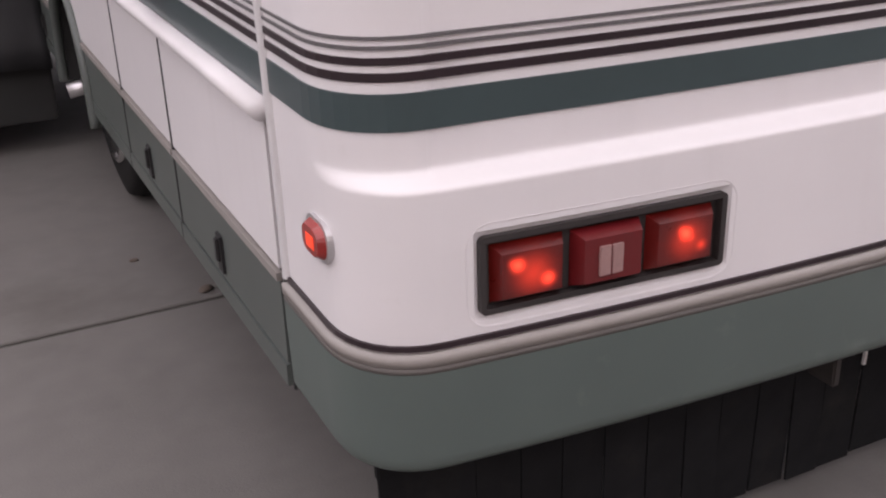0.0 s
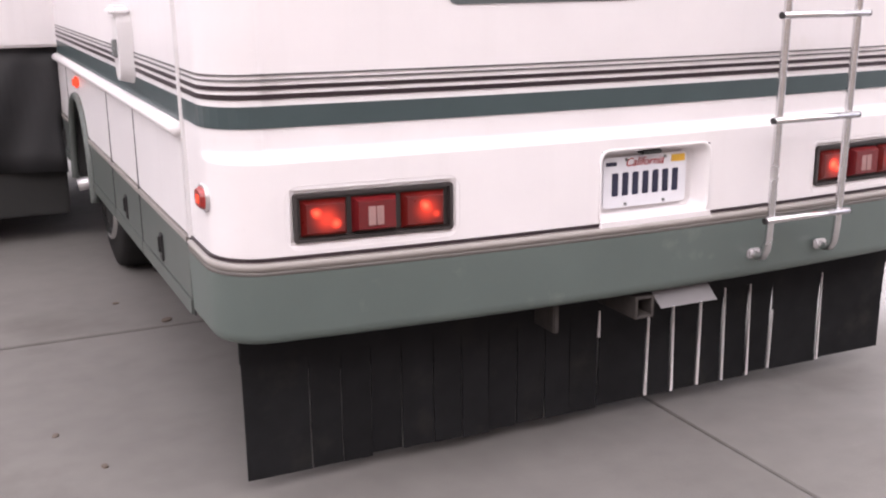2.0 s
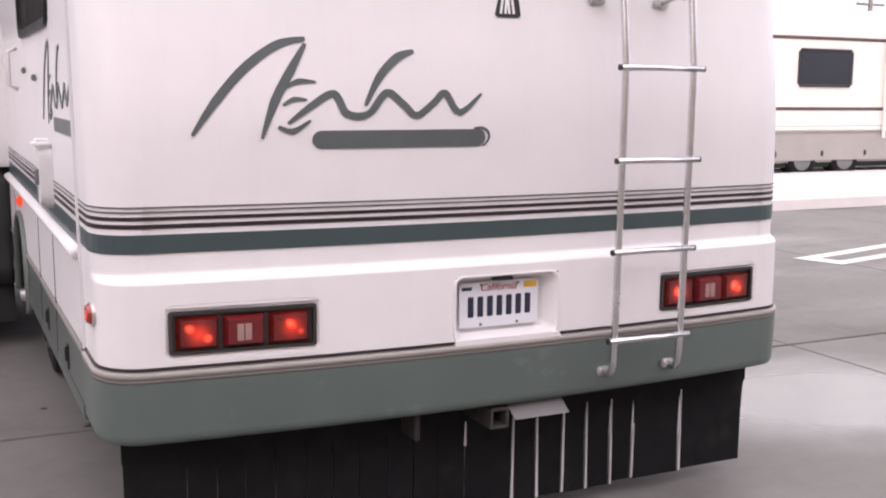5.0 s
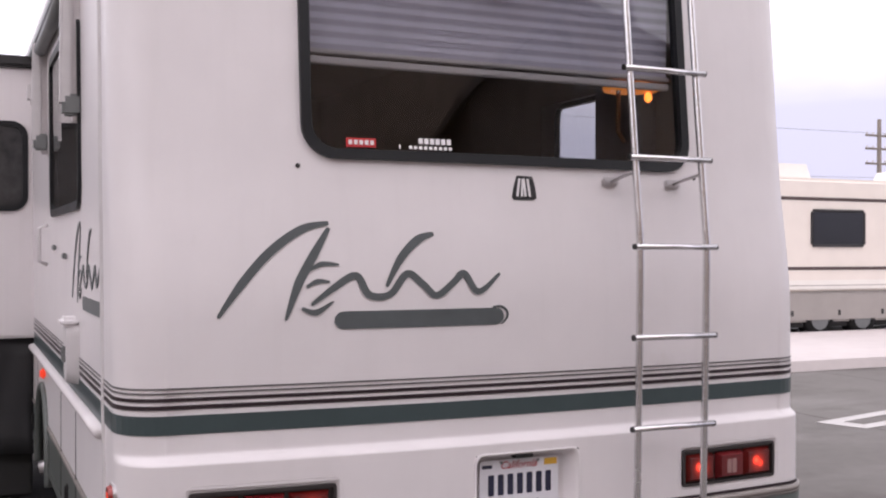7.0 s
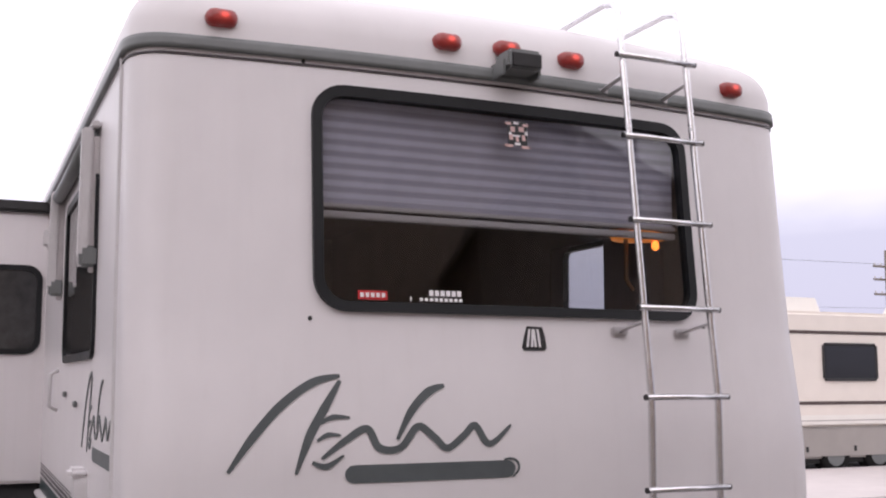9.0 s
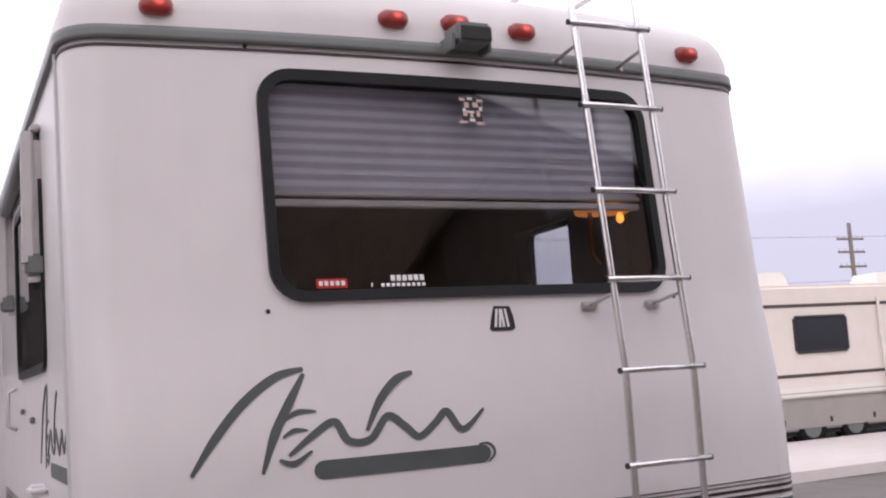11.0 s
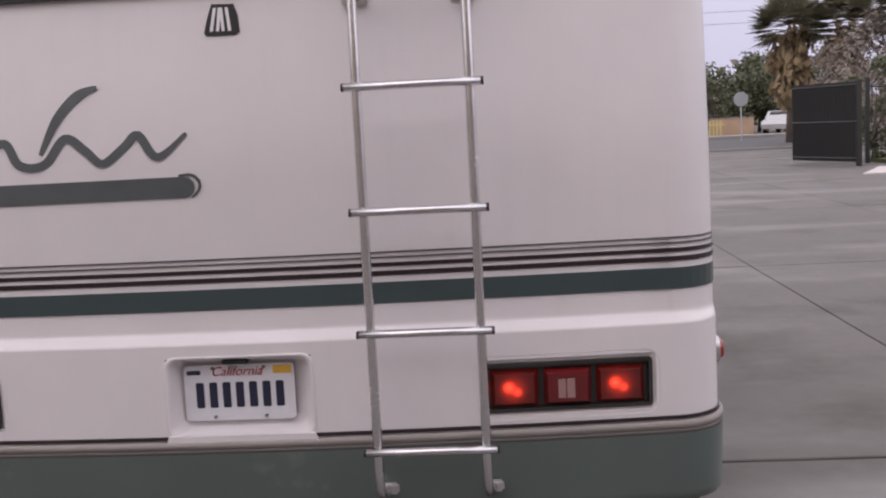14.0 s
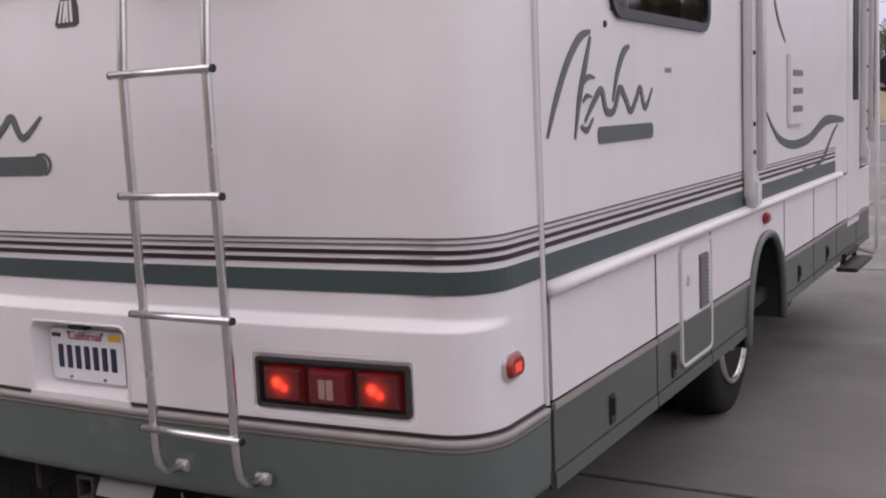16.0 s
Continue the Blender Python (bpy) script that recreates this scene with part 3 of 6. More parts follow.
# ---- side walls with their window openings ----
SIDE_WINDOWS = {False: (2.45, 3.68, 1.80, 2.50), True: (2.40, 3.42, 1.80, 2.42)}
for right in (False, True):
    wy0, wy1, wz0, wz1 = SIDE_WINDOWS[right]
    ys = sorted(set(spread(Y_SEAM + 0.01, Y_FRONT, 20) + [wy0, wy1]))
    zs = sorted(set(spread(1.04, 2.765, 10) + [wz0, wz1]))
    bm = bmesh.new()
    vs = [[bm.verts.new(on_side(right, y, z)) for y in ys] for z in zs]
    for j in range(len(zs) - 1):
        for k in range(len(ys) - 1):
            if wy0 < (ys[k] + ys[k + 1]) / 2 < wy1 and wz0 < (zs[j] + zs[j + 1]) / 2 < wz1:
                continue
            bm.faces.new((vs[j][k], vs[j][k + 1], vs[j + 1][k + 1], vs[j + 1][k]))
    bmesh.ops.recalc_face_normals(bm, faces=bm.faces[:])
    part("side_wall", bm, PANEL, motorhome, "white flat side wall", smooth=True)
    # stripes along the side
    for z0, z1, m in ((1.2155, 1.2205, STRIPE_GREY), (1.2015, 1.2070, STRIPE_GREY), (1.1795, 1.1905, STRIPE_DARK), (1.1555, 1.1685, STRIPE_DARK), (1.068, 1.138, BAND)):
        y1 = 5.07 if not right else 6.2
        rows = [[on_side(right, y, z, o) for y in spread(Y_SEAM + 0.018, y1, 10)] for z, o in ((z0, 0), (z0, 0.003), (z1, 0.003), (z1, 0))]
        part("side_stripe", grid_strip(rows), m, motorhome)
    # rounded drip rail
    rows = []
    for k in range(9):
        a = math.pi * (k / 8 - 0.5)
        rows.append([on_side(right, y, 1.045 + 0.022 * math.sin(a), 0.004 + 0.03 * math.cos(a)) for y in spread(1.872, 5.1 if not right else 6.3, 10)])
    bm = grid_strip(rows)
    bm.verts.ensure_lookup_table()
    per = len(rows[0])
    bm.faces.new([bm.verts[k * per] for k in range(9)])
    bmesh.ops.recalc_face_normals(bm, faces=bm.faces[:])
    part("drip_rail", bm, WHITE, motorhome, "white rounded rail above the storage doors", smooth=True)

# ---- storage doors, skirt panels and wheel arches ----
ARCH_Y, ARCH_R, ARCH_TOP = 4.35, 0.37, 0.90


def arch_low(y, z_low):
    d = abs(y - ARCH_Y)
    if d >= ARCH_R:
        return z_low
    return max(z_low, 0.40 + (ARCH_TOP - 0.40) * (1 - (d / ARCH_R) ** 2.6) ** 0.5)


def side_panel(right, y0, y1, z0, z1, off, thick=0.012):
    """A thin panel on the side, cut by the wheel arch."""
    n = max(2, int((y1 - y0) / 0.03))
    ys = spread(y0, y1, n)
    lows = [min(arch_low(y, z0), z1) for y in ys]
    bm = bmesh.new()
    f = [[bm.verts.new(on_side(right, y, z, off)) for y, z in zip(ys, lows)], [bm.verts.new(on_side(right, y, z1, off)) for y in ys]]
    b = [[bm.verts.new(on_side(right, y, z, off - thick)) for y, z in zip(ys, lows)], [bm.verts.new(on_side(right, y, z1, off - thick)) for y in ys]]
    for k in range(n):
        if lows[k] >= z1 - 1e-4 or lows[k + 1] >= z1 - 1e-4:
            continue
        bm.faces.new((f[0][k], f[0][k + 1], f[1][k + 1], f[1][k]))
        bm.faces.new((b[0][k], f[0][k], f[0][k + 1], b[0][k + 1]))
        bm.faces.new((f[1][k], f[1][k + 1], b[1][k + 1], b[1][k]))
    for e in (0, n):
        if lows[e] < z1 - 1e-3:
            bm.faces.new((f[0][e], f[1][e], b[1][e], b[0][e]))
    bmesh.ops.delete(bm, geom=[v for v in bm.verts if not v.link_faces], context="VERTS")
    bmesh.ops.recalc_face_normals(bm, faces=bm.faces[:])
    return bm


def panel_runs(y0, y1, z0, z1):
    """The stretches of a panel that the arch leaves over."""
    if z1 > ARCH_TOP or y1 < ARCH_Y - ARCH_R or y0 > ARCH_Y + ARCH_R:
        return [(y0, y1)]
    ys = [y for y in spread(y0, y1, 200) if arch_low(y, z0) < z1 - 0.004]
    runs = []
    for y in ys:
        if runs and y - runs[-1][1] < 0.02:
            runs[-1][1] = y
        else:
            runs.append([y, y])
    return [(a, b) for a, b in runs if b - a > 0.02]


BAYS = {False: (1.885, 2.70, 3.33, 4.74, 5.6, 6.6, 7.58), True: (1.885, 2.755, 3.415, 4.74, 5.50, 6.23, 7.0, 7.58)}
for right in (False, True):
    part("lower_frame", side_panel(right, 1.872, Y_FRONT, 0.5, 1.03, -0.022, 0.03), GAP, motorhome)
    edges = BAYS[right]
    for i, (y0, y1) in enumerate(zip(edges, edges[1:])):
        d = part("storage_door", side_panel(right, y0 + 0.006, y1 - 0.006, 0.742, 1.022, 0.004), PANEL, motorhome, "white and grey-green hinged storage door")
        for z0, z1, off, m, nm in ((0.545, 0.716, 0.004, SKIRT, "lower_panel"), (0.716, 0.733, 0.010, TAUPE, "moulding"), (0.495, 0.540, 0.008, SKIRT, "skirt_edge")):
            for a, b in panel_runs(y0 + 0.006, y1 - 0.006, z0, z1):
                part(nm, side_panel(right, a, b, z0, z1, off), m, d)
        # the gap's shade between two doors, put on as a dark raised strip
        if i < len(edges) - 2 and panel_runs(y1 - 0.004, y1 + 0.004, 0.5, 0.75):
            part("door_gasket", side_panel(right, y1 - 0.0065, y1 + 0.0065, 0.5, 1.02, 0.0052, 0.02), GAP, d, "dark strip drawn over the gap between storage doors")
        if i in (0, 1, 3, 4):
            yc = {0: 2.32, 1: 2.93 if right else 3.02, 3: 5.09, 4: 5.9}[i]
            lo, hi = 0.557, 0.652
            latch = part("latch", join(box(*sorted((on_side(right, 0, 0.6, 0.001).x, on_side(right, 0, 0.6, 0.010).x)), yc - 0.022, yc + 0.022, lo, hi, 0.004), box(*sorted((on_side(right, 0, 0.6, 0.008).x, on_side(right, 0, 0.6, 0.018).x)), yc - 0.010, yc + 0.010, lo + 0.03, hi - 0.01, 0.003)), BLACK, d, "black paddle latch")
    # arch lip
    pts = [on_side(right, ARCH_Y + ARCH_R * c, max(0.44, arch_low(ARCH_Y + ARCH_R * c * 0.9999, 0.44)), 0.008) for c in [math.cos(math.pi * k / 28) for k in range(29)]]
    pts = [Vector((p.x, p.y, p.z)) for p in pts]
    part("wheel_arch", tube(pts, 0.02, 8), SKIRT, motorhome, "grey-green moulded wheel arch lip", smooth=True)
    inner = grid_strip([[Vector((p.x + (-0.004 if right else 0.004), p.y, p.z)) for p in pts], [Vector((p.x + (-0.75 if right else 0.75), p.y, p.z)) for p in pts]])
    part("arch_liner", inner, GAP, motorhome)
    # utility hatch on the right side
    if right:
        ol = [(3.21 + a, 0.868 + b) for a, b in round_rect(0.36, 0.262, 0.03)]
        hatch = part("service_hatch", slab_between([on_side(True, y, z, 0.012) for y, z in ol], [on_side(True, y, z, 0.0) for y, z in ol]), PANEL, motorhome, "white and green service hatch in the lower side")
        ol = [(3.21 + a, 0.655 + b) for a, b in round_rect(0.36, 0.152, 0.03)]
        part("hatch_base", slab_between([on_side(True, y, z, 0.012) for y, z in ol], [on_side(True, y, z, 0.0) for y, z in ol]), SKIRT, hatch)
        fo, fi = [(3.21 + a, 0.79 + b) for a, b in round_rect(0.40, 0.445, 0.04)], [(3.21 + a, 0.79 + b) for a, b in round_rect(0.375, 0.42, 0.03)]
        part("hatch_frame", ring_between([on_side(True, y, z, 0.015) for y, z in fo], [on_side(True, y, z, 0.015) for y, z in fi], [on_side(True, y, z, 0.0) for y, z in fo], [on_side(True, y, z, 0.0) for y, z in fi]), PALE, hatch, "pale raised frame")
        louvre = part("louvre", box(3.30, 3.319, 3.235, 3.35, 0.745, 0.955, 0.004), STRIPE_GREY, hatch, "grey louvred vent")
        for z in spread(0.757, 0.943, 12):
            part("slat", box(3.318, 3.324, 3.24, 3.345, z - 0.0035, z + 0.0035), GUTTER, louvre)
        part("hatch_latch", box(3.312, 3.324, 3.08, 3.12, 0.86, 0.90, 0.004), PALE, hatch)

# ---- underbody, inner room ----
part("underbody", box(0.78, 3.23, 1.95, 7.6, 0.52, 0.60, 0.01), GAP, motorhome)
part("chassis", join(box(1.45, 1.57, 1.9, 7.6, 0.36, 0.52, 0.01), box(2.45, 2.57, 1.9, 7.6, 0.36, 0.52, 0.01), box(0.95, 3.05, 4.25, 4.42, 0.3, 0.42, 0.03), box(1.6, 2.4, 2.4, 3.4, 0.3, 0.5, 0.02)), IRON, motorhome)
room_x0, room_x1, room_y0, room_y1, room_z0, room_z1 = 0.80, 3.2, 1.82, 7.3, 1.0, 2.94
bm = bmesh.new()
for right in (False, True):
    wy0, wy1, wz0, wz1 = SIDE_WINDOWS[right]
    x = room_x1 if right else room_x0
    ys, zs = [room_y0, wy0, wy1, room_y1], [room_z0, wz0, wz1, room_z1]
    vs = [[bm.verts.new((x, y, z)) for y in ys] for z in zs]
    for j in range(3):
        for k in range(3):
            if not (j == 1 and k == 1):
                bm.faces.new((vs[j][k], vs[j][k + 1], vs[j + 1][k + 1], vs[j + 1][k]))
for quad in (((room_x0, room_y1, room_z0), (room_x1, room_y1, room_z0), (room_x1, room_y1, room_z1), (room_x0, room_y1, room_z1)), ((room_x0, room_y0, room_z0), (room_x1, room_y0, room_z0), (room_x1, room_y1, room_z0), (room_x0, room_y1, room_z0)), ((room_x0, room_y0, room_z1), (room_x1, room_y0, room_z1), (room_x1, room_y1, room_z1), (room_x0, room_y1, room_z1))):
    bm.faces.new([bm.verts.new(p) for p in quad])
part("curtain", box(3.175, 3.195, 2.36, 2.85, 1.74, 2.48, 0.006), CURTAIN, motorhome, "grey curtain drawn over part of the side window")
part("partition", box(0.82, 2.06, 4.36, 4.40, 1.0, 2.93, 0.004), ROOM, motorhome, "brown panelled partition beside the passage")
part("interior_wall", bm, ROOM, motorhome, "dark brown panelled bedroom interior")


# ---- windows ----
def window_outline(x0, x1, z0, z1, r, grow=0.0, n=7, step=0):
    return [((x0 + x1) / 2 + a, (z0 + z1) / 2 + b) for a, b in round_rect(x1 - x0 + 2 * grow, z1 - z0 + 2 * grow, r + grow, n, step)]


fo, fi = window_outline(1.249, 2.740, 1.920, 2.679, 0.110, step=24), window_outline(1.2825, 2.7075, 1.9535, 2.6415, 0.082, step=24)
rear_window = part("window", ring_between([on_rear(x, z, 0.016) for x, z in fo], [on_rear(x, z, 0.014) for x, z in fi], [on_rear(x, z, -0.002) for x, z in fo], [on_rear(x, z, -0.03) for x, z in fi]), GASKET, motorhome, "wide rear window with a black rounded frame", smooth=False)
rows = [[on_rear(x, z, -0.004) for x in spread(1.262, 2.726, 24)] for z in spread(1.936, 2.658, 8)]
pane = part("pane", grid_strip(rows), GLASS, rear_window, "dark tinted glass", smooth=True)
thick = pane.modifiers.new("thick", "SOLIDIFY")
thick.thickness = 0.004
thick.use_rim = False
pane.visible_shadow = False
# pleated blind, half drawn; every other slat has pleat shade in its colour
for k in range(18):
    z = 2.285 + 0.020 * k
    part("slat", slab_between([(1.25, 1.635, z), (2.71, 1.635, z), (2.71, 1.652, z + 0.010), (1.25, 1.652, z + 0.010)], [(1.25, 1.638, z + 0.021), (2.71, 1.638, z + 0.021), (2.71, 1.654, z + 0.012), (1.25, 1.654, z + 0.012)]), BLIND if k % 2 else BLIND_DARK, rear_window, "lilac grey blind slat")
part("blind_rail", join(box(1.26, 2.72, 1.63, 1.66, 2.238, 2.262, 0.004), box(1.26, 2.72, 1.625, 1.66, 2.272, 2.286, 0.004)), PALE, rear_window, "pale bottom rail of the blind")

for right in (False, True):
    wy0, wy1, wz0, wz1 = SIDE_WINDOWS[right]
    fo, fi = window_outline(wy0, wy1, wz0, wz1, 0.07, 0.02), window_outline(wy0, wy1, wz0, wz1, 0.05, -0.012)
    w = part("window", ring_between([on_side(right, y, z, 0.014) for y, z in fo], [on_side(right, y, z, 0.012) for y, z in fi], [on_side(right, y, z, -0.002) for y, z in fo], [on_side(right, y, z, -0.03) for y, z in fi]), GASKET, motorhome, "side window with a black rounded frame")
    gl = window_outline(wy0, wy1, wz0, wz1, 0.05, -0.006)
    p = part("pane", slab_between([on_side(right, y, z, 0.004) for y, z in gl], [on_side(right, y, z, -0.001) for y, z in gl]), GLASS, w)
    p.visible_shadow = False

# lamps inside
fix = part("ceiling_lamp", join(box(2.60, 2.86, 1.80, 1.92, 2.302, 2.314, 0.004), tube([(2.72, 1.85, 2.34), (2.72, 1.85, 2.93)], 0.010), tube([(2.64, 1.85, 2.33), (2.64, 1.85, 2.10), (2.67, 1.85, 2.06)], 0.009), tube([(2.80, 1.85, 2.33), (2.80, 1.85, 2.27)], 0.012)), OAK, motorhome, "brass and amber hanging lamp with a lit bulb")
part("shade", lathe([(0.0, 0.05), (0.004, 0.11), (0.020, 0.115), (0.034, 0.07), (0.040, 0.01)], (2.71, 1.86, 2.262), "z", 20), AMBER_GLASS, fix, "glowing amber glass shade", smooth=True)
part("bulb", lathe([(-0.022, 0.004), (-0.010, 0.016), (0.010, 0.013), (0.020, 0.004)], (2.775, 1.84, 2.245), "z", 12), BULB_WARM, fix, smooth=True)
for x, y, z in ((2.17, 5.2, 2.83), (2.18, 5.9, 2.73), (2.15, 6.2, 2.61)):
    sconce = part("wall_lamp", lathe([(0.0, 0.034), (0.045, 0.026), (0.05, 0.008)], (x, y, z), "z", 12), AMBER_GLASS, motorhome, "small lit lamp with an amber glass shade", smooth=True)
    part("bulb", lathe([(-0.040, 0.006), (-0.02, 0.024), (0.0, 0.020)], (x, y, z), "z", 10), BULB_PALE, sconce, smooth=True)
    part("lamp_stem", tube([(x, y, z + 0.05), (x, y, 2.935)], 0.006, 6), GUTTER, sconce)

# ---- tail lamps ----
for x0, x1 in LAMPS:
    z0, z1 = LAMP_Z
    ol, il = window_outline(x0, x1, z0, z1, 0.03, 0.012, step=6), window_outline(x0, x1, z0, z1, 0.022, -0.012, step=6)
    lamp = part("tail_lamp", ring_between([on_rear(x, z, 0.001) for x, z in ol], [on_rear(x, z, -0.008) for x, z in il], [on_rear(x, z, -0.004) for x, z in ol], [on_rear(x, z, -0.03) for x, z in il]), WHITE, motorhome, "three-part red tail lamp in a dark housing")
    il2 = window_outline(x0, x1, z0, z1, 0.02, -0.002)
    part("housing", slab_between([on_rear(x, z, -0.012) for x, z in il2], [on_rear(x, z, -0.07) for x, z in il2]), LAMP_BODY, lamp, "dark plastic lamp housing")
    rim_o, rim_i = window_outline(x0, x1, z0, z1, 0.02, -0.010), window_outline(x0, x1, z0, z1, 0.016, -0.020)
    part("rim", ring_between([on_rear(x, z, 0.004) for x, z in rim_o], [on_rear(x, z, 0.004) for x, z in rim_i], [on_rear(x, z, -0.02) for x, z in rim_o], [on_rear(x, z, -0.02) for x, z in rim_i]), LAMP_BODY, lamp)
    wide = (x1 - x0 - 0.05) / 3
    for k in range(3):
        a = x0 + 0.025 + wide * k + 0.007
        b = a + wide - 0.014
        lo, hi = z0 + 0.024, z1 - 0.03
        q = 0.011
        proud = 0.016 if k == 1 else 0.010
        front = [(a + q, lo + q), (b - q, lo + q), (b - q, hi - q), (a + q, hi - q)]
        back = [(a, lo), (b, lo), (b, hi), (a, hi)]
        lens = part("lens", slab_between([on_rear(x, z, proud) for x, z in front], [on_rear(x, z, -0.012) for x, z in back]), (RED_LENS if x0 < 2 else RED_LENS_ROUND, RED_DARK, RED_LENS_OUTER if x0 < 2 else RED_LENS_ROUND)[k], lamp, "red reflector lens" if k == 1 else "lit red lens", smooth=False)
        xm, zm = (a + b) / 2, (lo + hi) / 2
        if k == 1:
            for j, dx in enumerate((-0.026, -0.002)):
                part("clear_window", box(xm + dx, xm + dx + 0.021, y_rear(xm, zm) - proud - 0.002, y_rear(xm, zm) - proud + 0.004, zm - 0.028, zm + 0.024, 0.001), CLEAR_LENS, lens, "small clear ribbed window")

# ---- marker lamps at the corners, along the sides and on the roof cap ----
for right in (False, True):
    s = 1 if right else -1
    ol = [(1.655 + a, 0.89 + b) for a, b in round_rect(0.098, 0.07, 0.03)]
    base = part("side_marker", slab_between([on_side(right, y, z, 0.007) for y, z in ol], [on_side(right, y, z, -0.01) for y, z in ol]), ALU, motorhome, "red corner marker lamp on a metal base")
    ol1 = [(1.655 + a, 0.89 + b) for a, b in round_rect(0.088, 0.06, 0.026)]
    ol2 = [(1.655 + a * 0.8, 0.89 + b * 0.76) for a, b in round_rect(0.088, 0.06, 0.026)]
    part("lens", slab_between([on_side(right, y, z, 0.019) for y, z in ol2], [on_side(right, y, z, 0.005) for y, z in ol1]), MARKER_RED, base, "red lens")
    part("bulb", box(*sorted((on_side(right, 0, 0.89, 0.015).x, on_side(right, 0, 0.89, 0.0202).x)), 1.635, 1.672, 0.876, 0.902, 0.002), MARKER_AMBER, base)
    yy = 4.24 if not right else 4.32
    m = part("side_marker", box(*sorted((on_side(right, 0, 0.98, 0.0).x, on_side(right, 0, 0.98, 0.03).x)), yy - 0.035, yy + 0.035, 0.955, 1.005, 0.01), MARKER_AMBER if not right else MARKER_RED, motorhome, "small marker lamp above the wheel arch")
for x, z in ((0.955, 2.868), (1.735, 2.877), (1.968, 2.880), (2.235, 2.874), (3.01, 2.864)):
    yb = y_rear(x, 2.78) + 0.012
    yb -= 0.022
    rings = [[(x + a * w, yb + d, z + b * w) for a, b in round_rect(0.104, 0.058, 0.026)] for w, d in ((1.0, 0.05), (1.0, 0.0), (0.93, -0.012), (0.72, -0.021), (0.4, -0.025))]
    bm = grid_strip([r + r[:1] for r in rings])
    bm.verts.ensure_lookup_table()
    bm.faces.new(bm.verts[-len(rings[0]) - 1:-1])
    bmesh.ops.remove_doubles(bm, verts=bm.verts[:], dist=0.0002)
    bmesh.ops.recalc_face_normals(bm, faces=bm.faces[:])
    base = part("clearance_lamp", bm, CLEARANCE, motorhome, "red oval clearance lamp on the roof cap", smooth=True)

# rear camera under the roof cap
camera_box = part("reversing_camera", box(1.915, 2.05, 1.46, 1.575, 2.778, 2.850, 0.012, 3), GUTTER, motorhome, "small dark reversing camera box", smooth=False)
part("lens_face", box(1.925, 2.04, 1.454, 1.461, 2.784, 2.832, 0.003), BLACK, camera_box)
for bx in (1.908, 2.047):
    part("bracket", box(bx, bx + 0.01, 1.49, 1.61, 2.76, 2.815, 0.003), GUTTER, camera_box)

# ---- number plate in its recess ----
rx0, rx1, rz0, rz1 = REC
depth = 0.055
rcx, rcz, rw, rh = (rx0 + rx1) / 2, (rz0 + rz1) / 2, rx1 - rx0, rz1 - rz0
y_back = y_rear(2.0, 0.85) + depth
rings = []
for grow, radius, off in ((0.016, 0.034, -0.001), (0.014, 0.034, 0.003), (-0.004, 0.030, 0.002), (-0.014, 0.028, -0.006), (-0.05, 0.024, None), (-0.058, 0.022, None)):
    ring = [(rcx + a, rcz + b) for a, b in round_rect(rw + grow, rh + grow * 0.7, radius)]
    rings.append([on_rear(x, z, off) if off is not None else Vector((x, y_back - (0.006 if grow > -0.055 else 0.0), z)) for x, z in ring])
bm = grid_strip([r + r[:1] for r in rings])
bm.verts.ensure_lookup_table()
bm.faces.new(bm.verts[-len(rings[0]) - 1:-1])
bmesh.ops.remove_doubles(bm, verts=bm.verts[:], dist=0.0002)
bmesh.ops.recalc_face_normals(bm, faces=bm.faces[:])
recess = part("plate_recess", bm, WHITE, motorhome, "white moulded recess for the number plate", smooth=True)
part("recess_lip", slab_between([on_rear(x, z, 0.014) for x, z in ((rx0 - 0.008, 0.728), (rx1 + 0.012, 0.728), (rx1 + 0.002, 0.749), (rx0 - 0.002, 0.749))], [on_rear(x, z, -0.01) for x, z in ((rx0 - 0.008, 0.728), (rx1 + 0.012, 0.728), (rx1 + 0.002, 0.749), (rx0 - 0.002, 0.749))]), WHITE, recess)
part("plate_lamp", box(1.965, 2.035, 1.445, 1.48, 0.938, 0.95, 0.003), GAP, recess, "small dark plate lamp")
PY = 1.480
ol = [(2.001 + a, 0.853 + b) for a, b in round_rect(0.302, 0.154, 0.014)]
plate = part("number_plate", slab_between([(x, PY, z) for x, z in ol], [(x, PY + 0.004, z) for x, z in ol]), PLATE, motorhome, "white number plate with dark characters drawn as bars")
for k in range(7):
    x = 1.892 + 0.0365 * k
    part("character_bar", box(x - 0.011, x + 0.011, PY - 0.002, PY + 0.001, 0.812, 0.882, 0.002), NAVY, plate)
part("tag", box(2.095, 2.145, PY - 0.002, PY + 0.001, 0.902, 0.924, 0.001), YELLOW_TAG, plate, "small yellow tag")
part("tag", box(1.858, 1.896, PY - 0.002, PY + 0.001, 0.904, 0.916, 0.001), NAVY, plate, "small dark tag")
txt = bpy.data.curves.new("state_name", "FONT")
txt.body, txt.size, txt.align_x, txt.align_y, txt.shear, txt.extrude = "California", 0.036, "CENTER", "CENTER", 0.35, 0.0006
txt_ob = new("state_name_tmp", txt)
dg = bpy.context.evaluated_depsgraph_get()
txt_me = bpy.data.meshes.new_from_object(txt_ob.evaluated_get(dg))
bpy.data.objects.remove(txt_ob)
txt_me.materials.clear()
txt_me.materials.append(RED_INK)
word = new("state_name", txt_me)
word.parent = plate
word.matrix_world = pose(1.995, PY - 0.0018, 0.911, 90, 0, 0)
